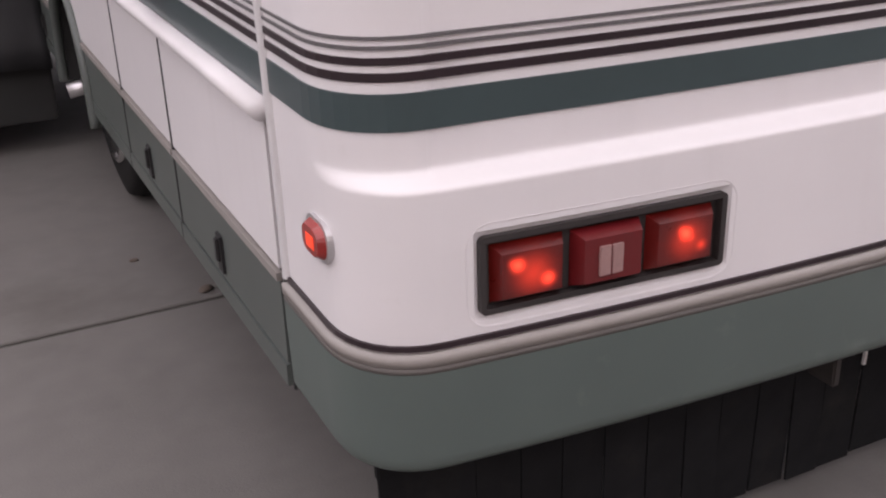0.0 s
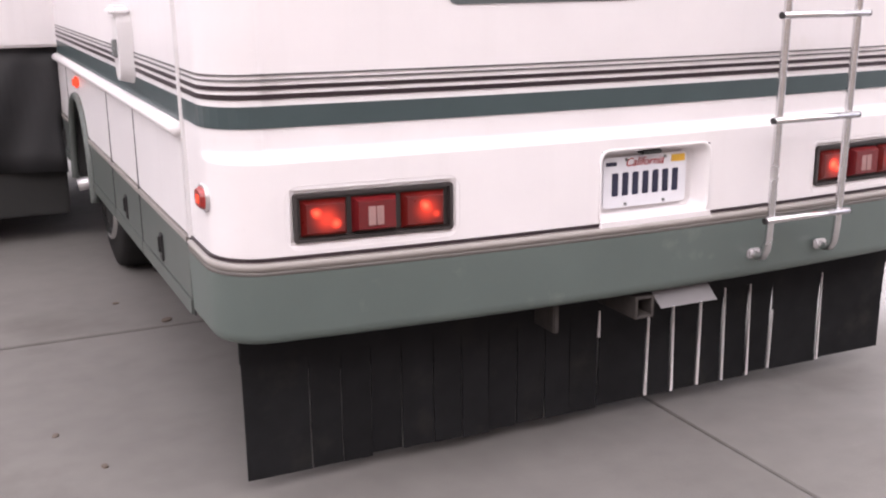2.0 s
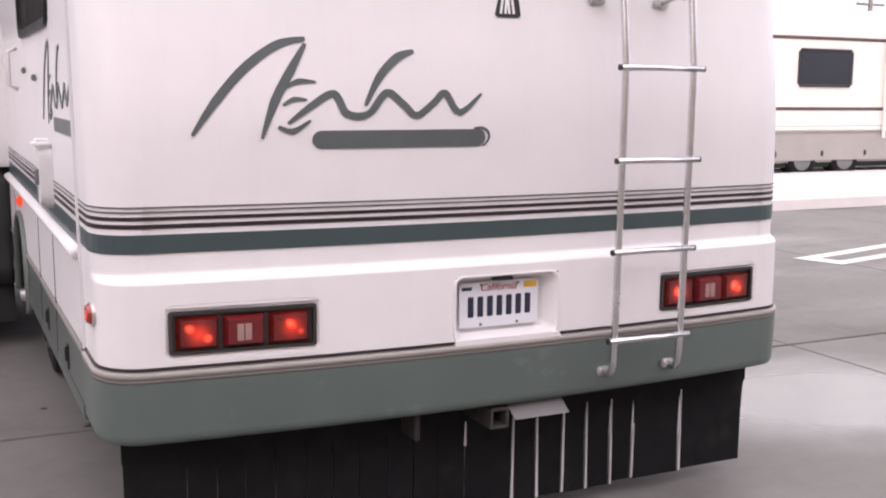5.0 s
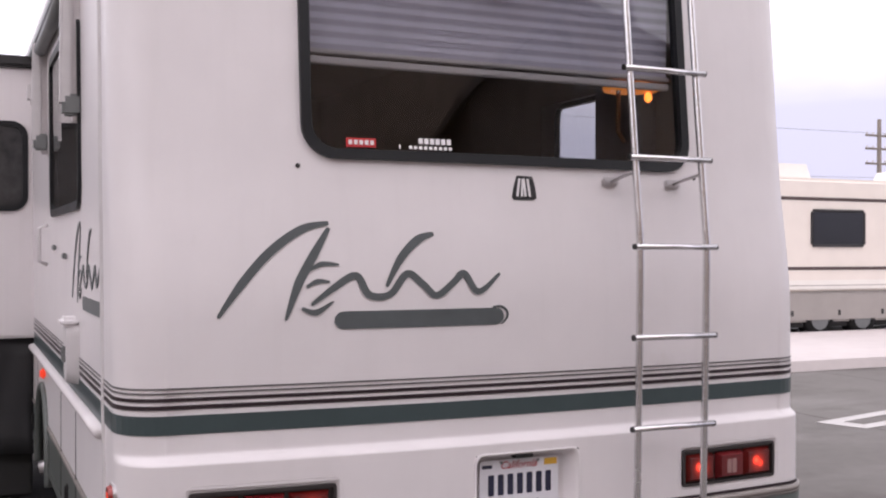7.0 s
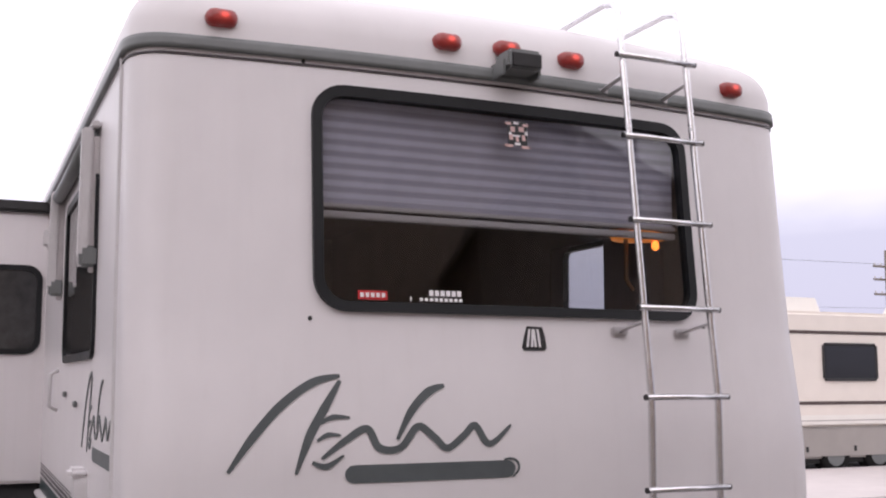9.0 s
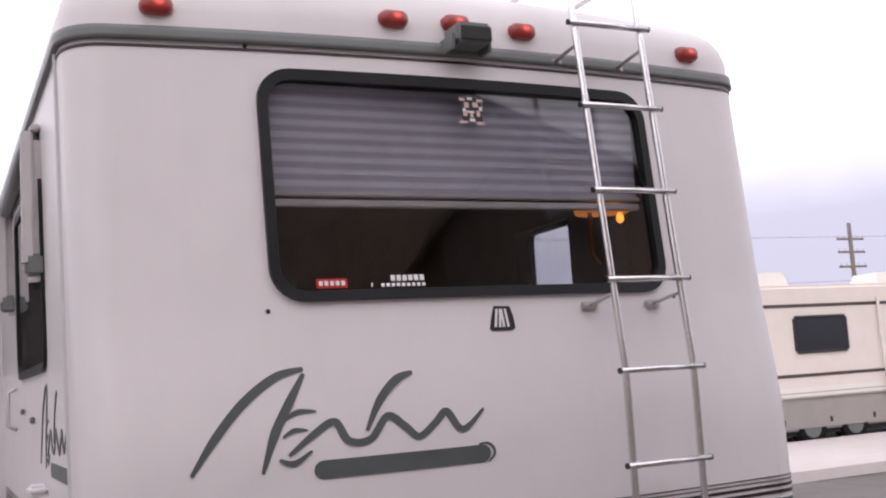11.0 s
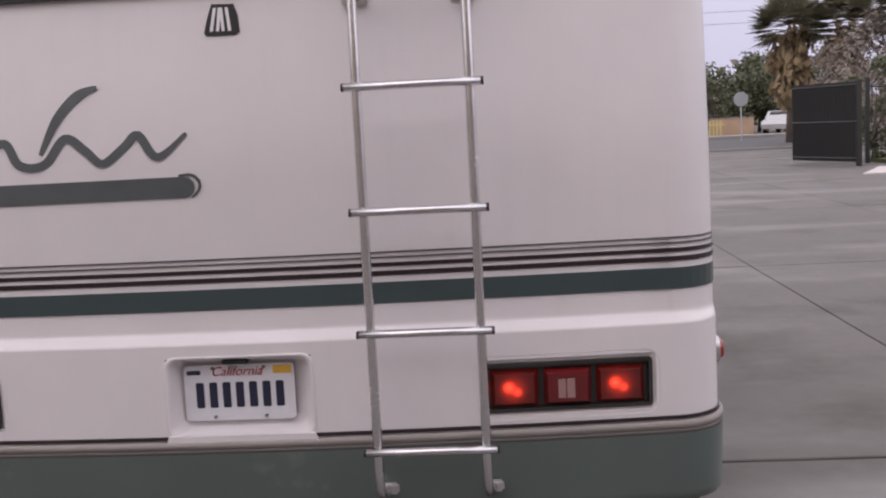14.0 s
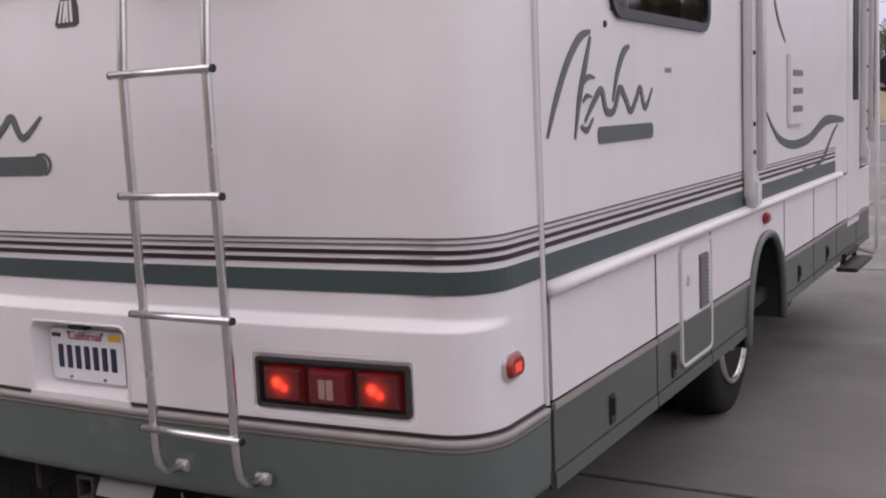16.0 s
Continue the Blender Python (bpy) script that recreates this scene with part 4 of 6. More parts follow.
for x in (1.93, 2.07):
    for z in (0.921, 0.786):
        part("screw", lathe([(-0.003, 0.005), (0.002, 0.005)], (x, PY - 0.001, z), "y", 8), GUTTER, plate)

# ---- ladder ----
RUNGS = (0.716, 1.026, 1.337, 1.646, 1.952, 2.262, 2.568, 2.873)


def ladder_y(z):
    return lerp(z, (0.6, 0.716, 1.334, 1.643, 1.95, 2.87, 3.1), (1.36, 1.350, 1.338, 1.334, 1.364, 1.452, 1.478))


def ladder_dx(z):
    return lerp(z, (0.7, 1.7, 2.9), (0.0, 0.0, -0.012))


ladder = thing("ladder", "polished aluminium tube ladder fixed to the rear of the motorhome", "ladder")
for x in (2.385, 2.665):
    pts = [(x + 0.012, 1.442, 0.588), (x + 0.008, 1.405, 0.584), (x + 0.004, 1.375, 0.592), (x, 1.358, 0.615), (x, 1.352, 0.66)]
    pts += [(x + ladder_dx(z), ladder_y(z), z) for z in spread(0.72, 3.0, 22)]
    pts += [(x - 0.012, 1.475, 3.05), (x - 0.012, 1.51, 3.085), (x - 0.012, 1.57, 3.10), (x - 0.012, 1.9, 3.10), (x - 0.012, 1.96, 3.08), (x - 0.012, 1.98, 3.0)]
    part("rail", tube(pts, 0.0125, 12), STEEL, ladder, smooth=True)
    part("foot", box(x - 0.012, x + 0.040, 1.424, 1.442, 0.572, 0.604, 0.006), ALU, ladder, "cast mounting foot")
    for z, dz in ((1.905, -0.03), (2.80, -0.03)):
        xr = x + ladder_dx(z)
        ys = y_rear(xr, z + dz)
        part("bracket", tube([(xr, ladder_y(z), z), (xr - 0.004, (ladder_y(z) + ys) / 2, z + dz * 0.5), (xr - 0.008, ys - 0.012, z + dz)], 0.010, 8, flat=0.6), ALU, ladder, "flat aluminium stand-off bracket", smooth=True)
        part("foot", box(xr - 0.045, xr + 0.022, ys - 0.016, ys - 0.001, z + dz - 0.016, z + dz + 0.016, 0.006), ALU, ladder)
for z in RUNGS:
    dx = ladder_dx(z)
    r = part("rung", tube([(2.357 + dx, ladder_y(z) - 0.012, z), (2.693 + dx, ladder_y(z) - 0.012, z)], 0.0125, 10, flat=0.85), STEEL, ladder, smooth=True)
    for xe in (2.354 + dx, 2.696 + dx):
        part("end_cap", lathe([(-0.004, 0.0105), (0.004, 0.0105)], (xe, ladder_y(z) - 0.012, z), "x", 8), BLACK, r)

# ---- rear graphics: sweeping script-like flourish and a capsule bar ----
def lay_rear(a, b, o):
    return on_rear(a, b, o + 0.001)


def lay_right(a, b, o):
    return on_side(True, a, b, o + 0.001)


def lay_left(a, b, o):
    return on_side(False, a, b, o + 0.001)


# plain sweeps, dashes and a wave; no letters
FLOURISH = (
    (((0.0, 0.01), (0.07, 0.11), (0.16, 0.21), (0.26, 0.28), (0.345, 0.30)), (0.010, 0.026, 0.028, 0.026, 0.012)),
    (((0.345, 0.285), (0.295, 0.20), (0.245, 0.11), (0.205, 0.0)), (0.012, 0.028, 0.028, 0.008)),
    (((0.285, 0.045), (0.36, 0.10), (0.43, 0.135), (0.47, 0.075), (0.54, 0.075), (0.60, 0.14), (0.655, 0.105), (0.70, 0.07), (0.76, 0.11), (0.80, 0.14), (0.85, 0.08), (0.93, 0.14)), (0.010, 0.022, 0.024, 0.024, 0.022, 0.024, 0.024, 0.022, 0.022, 0.024, 0.022, 0.008)),
    (((0.275, 0.150), (0.32, 0.172), (0.375, 0.170)), (0.008, 0.017, 0.006)),
    (((0.270, 0.100), (0.305, 0.118), (0.345, 0.116)), (0.008, 0.016, 0.006)),
    (((0.255, 0.035), (0.30, 0.022), (0.355, 0.055)), (0.010, 0.020, 0.006)),
    (((0.53, 0.10), (0.58, 0.19), (0.64, 0.25), (0.695, 0.27)), (0.010, 0.026, 0.028, 0.012)),
)
for strokes, wd in FLOURISH:
    part("flourish", ribbon([(0.983 + x, 1.416 + z) for x, z in strokes], wd, lay_rear), LETTER, motorhome, "slate grey sweeping painted flourish")
    part("flourish", ribbon([(1.915 + x * 0.92, 1.43 + z) for x, z in strokes], wd, lay_right), LETTER, motorhome, "slate grey sweeping painted flourish")
    part("flourish", ribbon([(2.80 - x * 0.95, 1.43 + z) for x, z in strokes], [w * 0.8 for w in wd], lay_left), LETTER, motorhome, "slate grey sweeping painted flourish")
cap_r = 0.028
rows = []
for k, x in enumerate([1.342 + cap_r * (1 - math.cos(radians(a))) for a in (8, 30, 60, 90)] + spread(1.40, 1.87, 12) + [1.927 - cap_r * (1 - math.cos(radians(a))) for a in (90, 60, 30, 8)]):
    h = cap_r * math.sqrt(max(0.02, 1 - max(0, (1.37 - x) / cap_r, (x - 1.899) / cap_r) ** 2))
    z = 1.413 + 0.004 * (x - 1.634)
    rows.append([lay_rear(x, z - h, 0.0), lay_rear(x, z - h, 0.002), lay_rear(x, z + h, 0.002), lay_rear(x, z + h, 0.0)])
part("capsule_bar", grid_strip(rows), LETTER, motorhome, "slate grey capsule-shaped bar")
part("capsule_bar", ribbon([(1.885, 1.445), (1.918, 1.446), (1.938, 1.430), (1.938, 1.408), (1.918, 1.387)], (0.006, 0.008, 0.008, 0.007, 0.004), lay_rear), LETTER, motorhome)
for place, y0, y1 in ((lay_right, 2.275, 2.77), (lay_left, 1.915, 2.42)):
    ol = [((y0 + y1) / 2 + a, 1.434 + b) for a, b in round_rect(y1 - y0, 0.05, 0.02, 4)]
    part("capsule_bar", slab_between([place(a, b, 0.0025) for a, b in ol], [place(a, b, 0.0) for a, b in ol]), LETTER, motorhome, "slate grey bar")

# emblem below the window: dark shield with pale strokes
EX, EZ = 0.010, 0.008
ol = [(x + EX, z + EZ) for x, z in ((1.972, 1.795), (2.045, 1.795), (2.058, 1.803), (2.054, 1.845), (2.044, 1.876), (1.986, 1.878), (1.974, 1.845), (1.963, 1.803))]
emblem = part("emblem", rear_patch(ol, 0.0, 0.003), STICK_BLACK, motorhome, "small black and white shield emblem")
for x, lean in ((1.984, 0.01), (2.001, 0.006), (2.016, -0.006), (2.033, -0.008)):
    part("emblem_stroke", slab_between([on_rear(a + EX, b + EZ, 0.005) for a, b in ((x - 0.005, 1.807), (x + 0.003, 1.807), (x + 0.004 + lean, 1.868), (x - 0.004 + lean, 1.868))], [on_rear(a + EX, b + EZ, 0.002) for a, b in ((x - 0.005, 1.807), (x + 0.003, 1.807), (x + 0.004 + lean, 1.868), (x - 0.004 + lean, 1.868))]), STICK_WHITE, emblem)
for x, z in ((1.238, 1.896), (2.766, 1.902), (1.225, 2.752)):
    part("bolt_cap", lathe([(-0.004, 0.004), (0.0, 0.0075), (0.004, 0.0075)], on_rear(x, z, 0.002), "y", 8), BLACK, motorhome, "small black plug")

# stickers inside the rear glass
def glass_patch(name, x0, x1, z0, z1, m, label, parent=None, proud=0.0):
    x0, x1, z0, z1 = x0 + 0.02, x1 + 0.02, z0 + 0.013, z1 + 0.013
    ol = ((x0, z0), (x1, z0), (x1, z1), (x0, z1))
    return part(name, slab_between([on_rear(x, z, -0.0015 + proud) for x, z in ol], [on_rear(x, z, -0.004) for x, z in ol]), m, parent or rear_window, label)


red = glass_patch("sticker", 1.376, 1.476, 1.948, 1.978, STICK_RED, "red sticker with pale marks drawn as bars")
for k in range(5):
    glass_patch("sticker_bar", 1.384 + 0.018 * k, 1.396 + 0.018 * k, 1.956, 1.971, STICK_WHITE, "", red, 0.001)
    red.children[-1].parent = rear_window
for k in range(6):
    glass_patch("sticker_bar", 1.622 + 0.020 * k, 1.637 + 0.020 * k, 1.966, 1.985, STICK_WHITE, "white sticker mark drawn as a bar")
for k in range(9):
    glass_patch("sticker_bar", 1.588 + 0.0175 * k, 1.600 + 0.0175 * k, 1.948, 1.959, STICK_WHITE, "white sticker mark drawn as a bar")
glass_patch("sticker_bar", 1.554, 1.559, 1.948, 1.962, STICK_WHITE, "white sticker mark drawn as a bar")
crest = glass_patch("sticker", 1.945, 2.022, 2.515, 2.605, STICK_BLACK, "dark crest sticker with pale patches")
for x, z, w, h in ((1.935, 2.59, 0.03, 0.012), (2.005, 2.588, 0.03, 0.012), (1.955, 2.565, 0.022, 0.024), (1.988, 2.568, 0.026, 0.022), (1.948, 2.535, 0.02, 0.026), (1.975, 2.53, 0.014, 0.03), (2.0, 2.535, 0.016, 0.026), (1.93, 2.508, 0.04, 0.012), (1.998, 2.506, 0.04, 0.012)):
    glass_patch("sticker_patch", x, x + w * 0.8, z, z + h * 0.8, STICK_PINK, "", None, 0.001)
for x, z, w, h in ((1.968, 2.594, 0.02, 0.01), (1.947, 2.553, 0.012, 0.010), (2.012, 2.556, 0.012, 0.014), (1.97, 2.516, 0.022, 0.010), (1.962, 2.548, 0.03, 0.006)):
    glass_patch("sticker_patch", x, x + w, z, z + h, STICK_WHITE, "", None, 0.0012)

# ---- hitch, step plate and hanging rubber flap ----
hitch = part("tow_hitch", join(box(1.955, 2.025, 1.44, 2.1, 0.425, 0.435, 0.002), box(1.955, 2.025, 1.44, 2.1, 0.487, 0.497, 0.002), box(1.955, 1.965, 1.44, 2.1, 0.43, 0.49, 0.002), box(2.015, 2.025, 1.44, 2.1, 0.43, 0.49, 0.002), box(1.62, 2.5, 1.72, 1.8, 0.43, 0.5, 0.01)), IRON, motorhome, "rusty square tow hitch receiver")
part("bent_plate", slab_between([(2.03, 1.47, 0.502), (2.25, 1.47, 0.502), (2.262, 1.43, 0.452), (2.045, 1.43, 0.452)], [(2.03, 1.476, 0.502), (2.25, 1.476, 0.502), (2.262, 1.436, 0.452), (2.045, 1.436, 0.452)]), STRIPE_GREY, hitch, "bent aluminium plate")
part("pin_bracket", box(1.70, 1.72, 1.5, 1.62, 0.40, 0.5, 0.004), IRON, hitch)
flap = thing("rubber_flap", "black rubber strip flap hanging under the rear bumper", "mud flap")
FLAP_EDGES = (0.775, 0.973, 1.071, 1.166, 1.265, 1.371, 1.468, 1.562, 1.665, 1.766, 1.86, 1.968, 2.166, 2.266, 2.383, 2.485, 2.596, 2.704, 2.928, 3.247)
rng = random.Random(4)
for a, b in zip(FLAP_EDGES, FLAP_EDGES[1:]):
    gap = 0.0072 if b > 2.1 else 0.002
    lo = 0.047 + 0.022 * max(0.0, a - 1.6) / 1.6 + rng.uniform(-0.004, 0.004)
    bend = rng.uniform(-0.008, 0.008)
    n = 5
    rows_f = []
    for k in range(n + 1):
        z = 0.41 + (lo - 0.41) * k / n
        y = 1.66 + bend * (k / n) ** 2
        pinch = gap * min(1, k / 1.5)
        rows_f.append([Vector((a + pinch, y, z)), Vector((b - pinch, y, z)), Vector((b - pinch, y + 0.006, z)), Vector((a + pinch, y + 0.006, z)), Vector((a + pinch, y, z))])
    s = grid_strip(rows_f)
    bmesh.ops.remove_doubles(s, verts=s.verts[:], dist=0.0005)
    strip = part("strip", s, FLAP, flap)
    if a > 1.9 and b < 3.0 or 1.95 < b < 2.0:
        # pale strip laid on in place of light coming through the slit
        top_z = 0.40 if b > 2.1 else 0.39
        low_z = lo + 0.004 if b > 2.1 else 0.30
        if 2.68 < b < 2.72:
            top_z = 0.29
        w0 = 0.0045 if b < 2.45 else 0.003
        part("worn_edge", slab_between([(b - w0, 1.652 + bend, low_z), (b + w0, 1.652 + bend, low_z), (b + w0 * 0.5, 1.652, top_z), (b - w0 * 0.3, 1.652, top_z)], [(b - w0, 1.658 + bend, low_z), (b + w0, 1.658 + bend, low_z), (b + w0 * 0.5, 1.658, top_z), (b - w0 * 0.3, 1.658, top_z)]), PALE, strip, "pale strip standing in for light through the slit")
part("top_band", join(box(0.772, 3.25, 1.652, 1.670, 0.40, 0.52, 0.003)), FLAP, flap)
part("mount_bar", box(0.78, 3.24, 1.672, 1.70, 0.44, 0.51, 0.004), IRON, flap)

# ---- wheels ----
for right in (False, True):
    s = 1 if right else -1
    xo = 3.115 if right else 0.825
    wheel = thing("wheel", "rear wheel with a black tyre and chrome rim", "wheel", "wheels of the motorhome")
    for k, dx in enumerate((0.0, 0.27)):
        cxw = xo - s * (0.11 + dx)
        part("tyre", lathe([(-0.11, 0.22), (-0.115, 0.33), (-0.10, 0.385), (-0.06, 0.40), (0.06, 0.40), (0.10, 0.385), (0.115, 0.33), (0.11, 0.22)], (cxw, 4.47, 0.40), "x", 32), TYRE, wheel, smooth=True)
    rim = part("rim", lathe([(-s * 0.02, 0.25), (s * 0.025, 0.25), (s * 0.032, 0.235), (-s * 0.03, 0.205), (-s * 0.075, 0.15), (-s * 0.06, 0.115), (-s * 0.01, 0.10), (s * 0.02, 0.085), (s * 0.028, 0.01)], (xo - s * 0.01, 4.47, 0.40), "x", 32), CHROME, wheel, "chrome wheel cover", smooth=True)
    wheel2 = thing("wheel", "front wheel with a black tyre", "wheel", "wheels of the motorhome")
    part("tyre", lathe([(-0.11, 0.22), (-0.115, 0.33), (-0.10, 0.385), (-0.06, 0.40), (0.06, 0.40), (0.10, 0.385), (0.115, 0.33), (0.11, 0.22)], (xo - s * 0.40, 7.15, 0.40), "x", 28), TYRE, wheel2, smooth=True)
    part("rim", lathe([(-0.02, 0.235), (s * 0.02, 0.235), (s * 0.018, 0.20), (-s * 0.03, 0.16), (s * 0.02, 0.08), (s * 0.03, 0.01)], (xo - s * 0.31, 7.15, 0.40), "x", 28), CHROME, wheel2, smooth=True)
# front of the body and its nose
part("front_cap", box(0.74, 3.24, 7.56, 7.85, 0.5, 2.9, 0.12, 4), WHITE, motorhome, "white front cap", smooth=True)
# mud guard behind the left wheel, with its bright end
part("exhaust_tip", tube([(0.815, 4.69, 0.42), (0.70, 4.70, 0.40)], 0.032, 14), ALU, motorhome, "dull exhaust tip", smooth=True)

# ---- left side fittings ----
w_awning = thing("window_awning", "rolled window awning with pale flat arms on the side wall", "awning")
part("roll", tube([(0.648, 2.45, 2.615), (0.648, 4.05, 2.615)], 0.03, 14), GUTTER, w_awning, "rolled dark awning fabric", smooth=True)
part("cover", box(0.645, 0.68, 2.42, 4.1, 2.65, 2.675, 0.006), PALE, w_awning)
for y in (2.455, 3.97):
    part("arm", box(0.612, 0.655, y - 0.025, y + 0.025, 2.16, 2.65, 0.008), PALE, w_awning, "pale flat awning arm")
    part("bracket", box(0.62, 0.69, y - 0.03, y + 0.03, 2.12, 2.2, 0.01), GUTTER, w_awning, "dark grey bracket")
    part("inner_arm", box(0.655, 0.685, y - 0.012, y + 0.012, 2.1, 2.62, 0.004), ALU, w_awning)
ol1 = [(2.63 + a, 1.235 + b) for a, b in round_rect(0.135, 0.25, 0.055)]
ol2 = [(2.63 + a * 0.82, 1.238 + b * 0.92) for a, b in round_rect(0.135, 0.25, 0.055)]
inlet = part("utility_box", slab_between([on_side(False, y, z, 0.048) for y, z in ol2], [on_side(False, y, z, -0.002) for y, z in ol1]), PALE, motorhome, "pale rounded utility inlet on the side wall")
part("hinge_cap", box(0.628, 0.70, 2.565, 2.70, 1.335, 1.372, 0.014, 3), STICK_WHITE, inlet)
part("inlet_latch", box(0.637, 0.655, 2.605, 2.65, 1.20, 1.26, 0.004), GUTTER, inlet)
porch = part("porch_lamp", join(box(0.63, 0.69, 4.62, 4.74, 2.44, 2.56, 0.02)), PALE, motorhome, "small porch lamp on the side wall")
part("grab_handle", tube([(0.69, 4.0, 1.75), (0.65, 4.0, 1.73), (0.65, 4.0, 1.57), (0.69, 4.0, 1.55)], 0.010, 8), PALE, motorhome, "pale grab handle", smooth=True)
for y, z in ((3.55, 1.635), (3.05, 1.60)):
    part("lock", box(0.675, 0.69, y - 0.035, y + 0.035, z - 0.012, z + 0.014, 0.004), GUTTER, motorhome, "small dark lock")

# slide-out room on the left flank
slide = part("slide_out", box(-0.45, 0.72, 5.08, 7.3, 1.10, 2.70, 0.015), PANEL, motorhome, "white slide-out room extended from the side")
part("topper", box(-0.50, 0.72, 5.04, 7.34, 2.70, 2.765, 0.012), BLACK, slide, "black topper awning over the slide-out")
so, si = window_outline(-0.25, 0.66, 1.85, 2.38, 0.09), window_outline(-0.22, 0.63, 1.88, 2.35, 0.07)
sw = part("window", ring_between([(x, 5.066, z) for x, z in so], [(x, 5.066, z) for x, z in si], [(x, 5.082, z) for x, z in so], [(x, 5.082, z) for x, z in si]), GASKET, slide, "dark framed slide-out window")
part("pane", slab_between([(x, 5.075, z) for x, z in si], [(x, 5.079, z) for x, z in si]), mat("smoked_glass", (0.05, 0.05, 0.052), 0.15, vary=0.5, scale=14), sw, "smoked glass with a curtain behind")
rows = []
for k in range(7):
    z = 1.10 - 0.70 * k / 6
    rows.append([Vector((x, 5.14 + 0.03 * math.sin(x * 9 + k * 0.8) * (k / 6) + 0.012 * math.sin(x * 23 + k), z + 0.015 * math.sin(x * 4) * (k / 6))) for x in spread(-0.45, 0.70, 30)])
vinyl = part("hanging_skirt", grid_strip(rows), FABRIC, motorhome, "creased black vinyl skirt hanging below the slide-out", smooth=True)
sol = vinyl.modifiers.new("thick", "SOLIDIFY")
sol.thickness = 0.004
# dark block added for the deep shade under the slide-out
part("skirt_panel", box(-0.45, 0.70, 5.20, 7.3, 0.15, 1.1, 0.01), GAP, motorhome)

# ---- right side fittings ----
arm = thing("awning_arm", "white flat awning arms fixed upright on the side wall", "awning")
for y in (4.0, 7.2):
    part("outer_arm", box(3.305, 3.345, y - 0.06, y + 0.06, 1.10, 2.66, 0.008), PALE, arm, "pale flat awning arm")
    part("inner_arm", box(3.345, 3.37, y + 0.02, y + 0.10, 1.22, 2.62, 0.006), ALU, arm)
    part("end_bracket", box(3.305, 3.36, y - 0.035, y + 0.055, 1.06, 1.18, 0.01), PALE, arm)
    for z in (1.30, 1.42, 1.72, 2.1):
        part("rivet", lathe([(-0.004, 0.012), (0.006, 0.008)], (3.347, y - 0.03, z), "x", 8), BLACK, arm)
part("awning_roll", tube([(3.36, 3.9, 2.66), (3.36, 7.3, 2.66)], 0.05, 14), PALE, arm, "rolled awning", smooth=True)
vent = part("fridge_vent", box(3.295, 3.318, 4.84, 5.18, 1.385, 1.745, 0.008), PANEL, motorhome, "white fridge vent with dark slots")
for z in (1.47, 1.56, 1.65):
    part("slot", box(3.312, 3.322, 4.90, 5.13, z - 0.016, z + 0.016, 0.003), GUTTER, vent)
part("swoosh", ribbon([(4.38, 1.47), (4.62, 1.345), (4.95, 1.29), (5.4, 1.305), (5.9, 1.39), (6.5, 1.38)], (0.008, 0.03, 0.045, 0.05, 0.06, 0.03), lay_right), LETTER, motorhome, "slate grey painted swoosh")
part("swoosh", ribbon([(5.15, 1.17), (5.4, 1.13), (5.75, 1.16), (6.1, 1.30), (6.3, 1.36)], (0.01, 0.025, 0.03, 0.028, 0.01), lay_right), LETTER, motorhome, "slate grey painted swoosh")
part("swoosh", ribbon([(4.5, 2.1), (4.62, 1.92), (4.8, 1.80)], (0.03, 0.03, 0.008), lay_right), LETTER, motorhome, "slate grey painted swoosh")
part("lock", box(3.29, 3.30, 2.905, 2.985, 1.62, 1.645, 0.004), GUTTER, motorhome, "small dark lock")
part("bolt_cap", lathe([(0.0, 0.011), (0.006, 0.009)], on_side(True, 2.35, 1.757, 0.0), "x", 8), BLACK, motorhome)
door = part("entry_door", box(3.285, 3.310, 6.62, 7.12, 0.66, 2.42, 0.02), PANEL, motorhome, "white entry door in the side wall")
part("door_window", box(3.305, 3.315, 6.80, 7.02, 1.5, 2.2, 0.004), GASKET, door, "dark door window")
part("grab_rail", tube([(3.26, 7.0, 2.27), (3.40, 7.0, 2.27), (3.424, 7.0, 2.24), (3.445, 7.0, 0.50), (3.42, 7.0, 0.47), (3.29, 7.0, 0.50)], 0.016, 8), PALE, motorhome, "long pale upright pole beside the door", smooth=True)
step = part("entry_step", join(box(3.30, 3.43, 6.25, 6.88, 0.44, 0.465, 0.006), box(3.20, 3.34, 6.42, 6.92, 0.50, 0.53, 0.006), box(3.30, 3.33, 6.42, 6.45, 0.44, 0.53, 0.004), box(3.30, 3.33, 6.85, 6.88, 0.44, 0.53, 0.004)), BLACK, motorhome, "black folding entry step")
mirror = part("wing_mirror", join(box(3.37, 3.53, 7.52, 7.66, 1.57, 1.82, 0.04, 3), tube([(3.2, 7.7, 1.62), (3.45, 7.56, 1.55), (3.45, 7.56, 1.62)], 0.015, 8)), BLACK, motorhome, "black wing mirror", smooth=False)


# ---- ground ----
ground = part("ground", grid_strip([[(-600, -400, -0.03), (700, -400, -0.03)], [(-600, 900, -0.03), (700, 900, -0.03)]]), EARTH)
tagged(ground, "dry earth ground reaching the horizon", "ground", kind="structure")
yard = part("pavement", grid_strip([[(-18, -27, -0.012), (34, -27, -0.012)], [(-18, 41.6, -0.012), (34, 41.6, -0.012)]]), JOINT)
tagged(yard, "grey concrete yard of large cast slabs with dark joints", "pavement", kind="structure")
road = part("road", grid_strip([[(-300, 41.6, -0.008), (300, 41.6, -0.008)], [(-300, 57.6, -0.008), (300, 57.6, -0.008)]]), ASPHALT)
tagged(road, "grey asphalt street beyond the yard", "road", kind="structure")
far_walk = part("pavement", box(-200, 200, 57.6, 60.4, -0.02, 0.13, 0.02), STREET_EDGE)
tagged(far_walk, "pale concrete pavement across the street", "pavement", kind="structure")
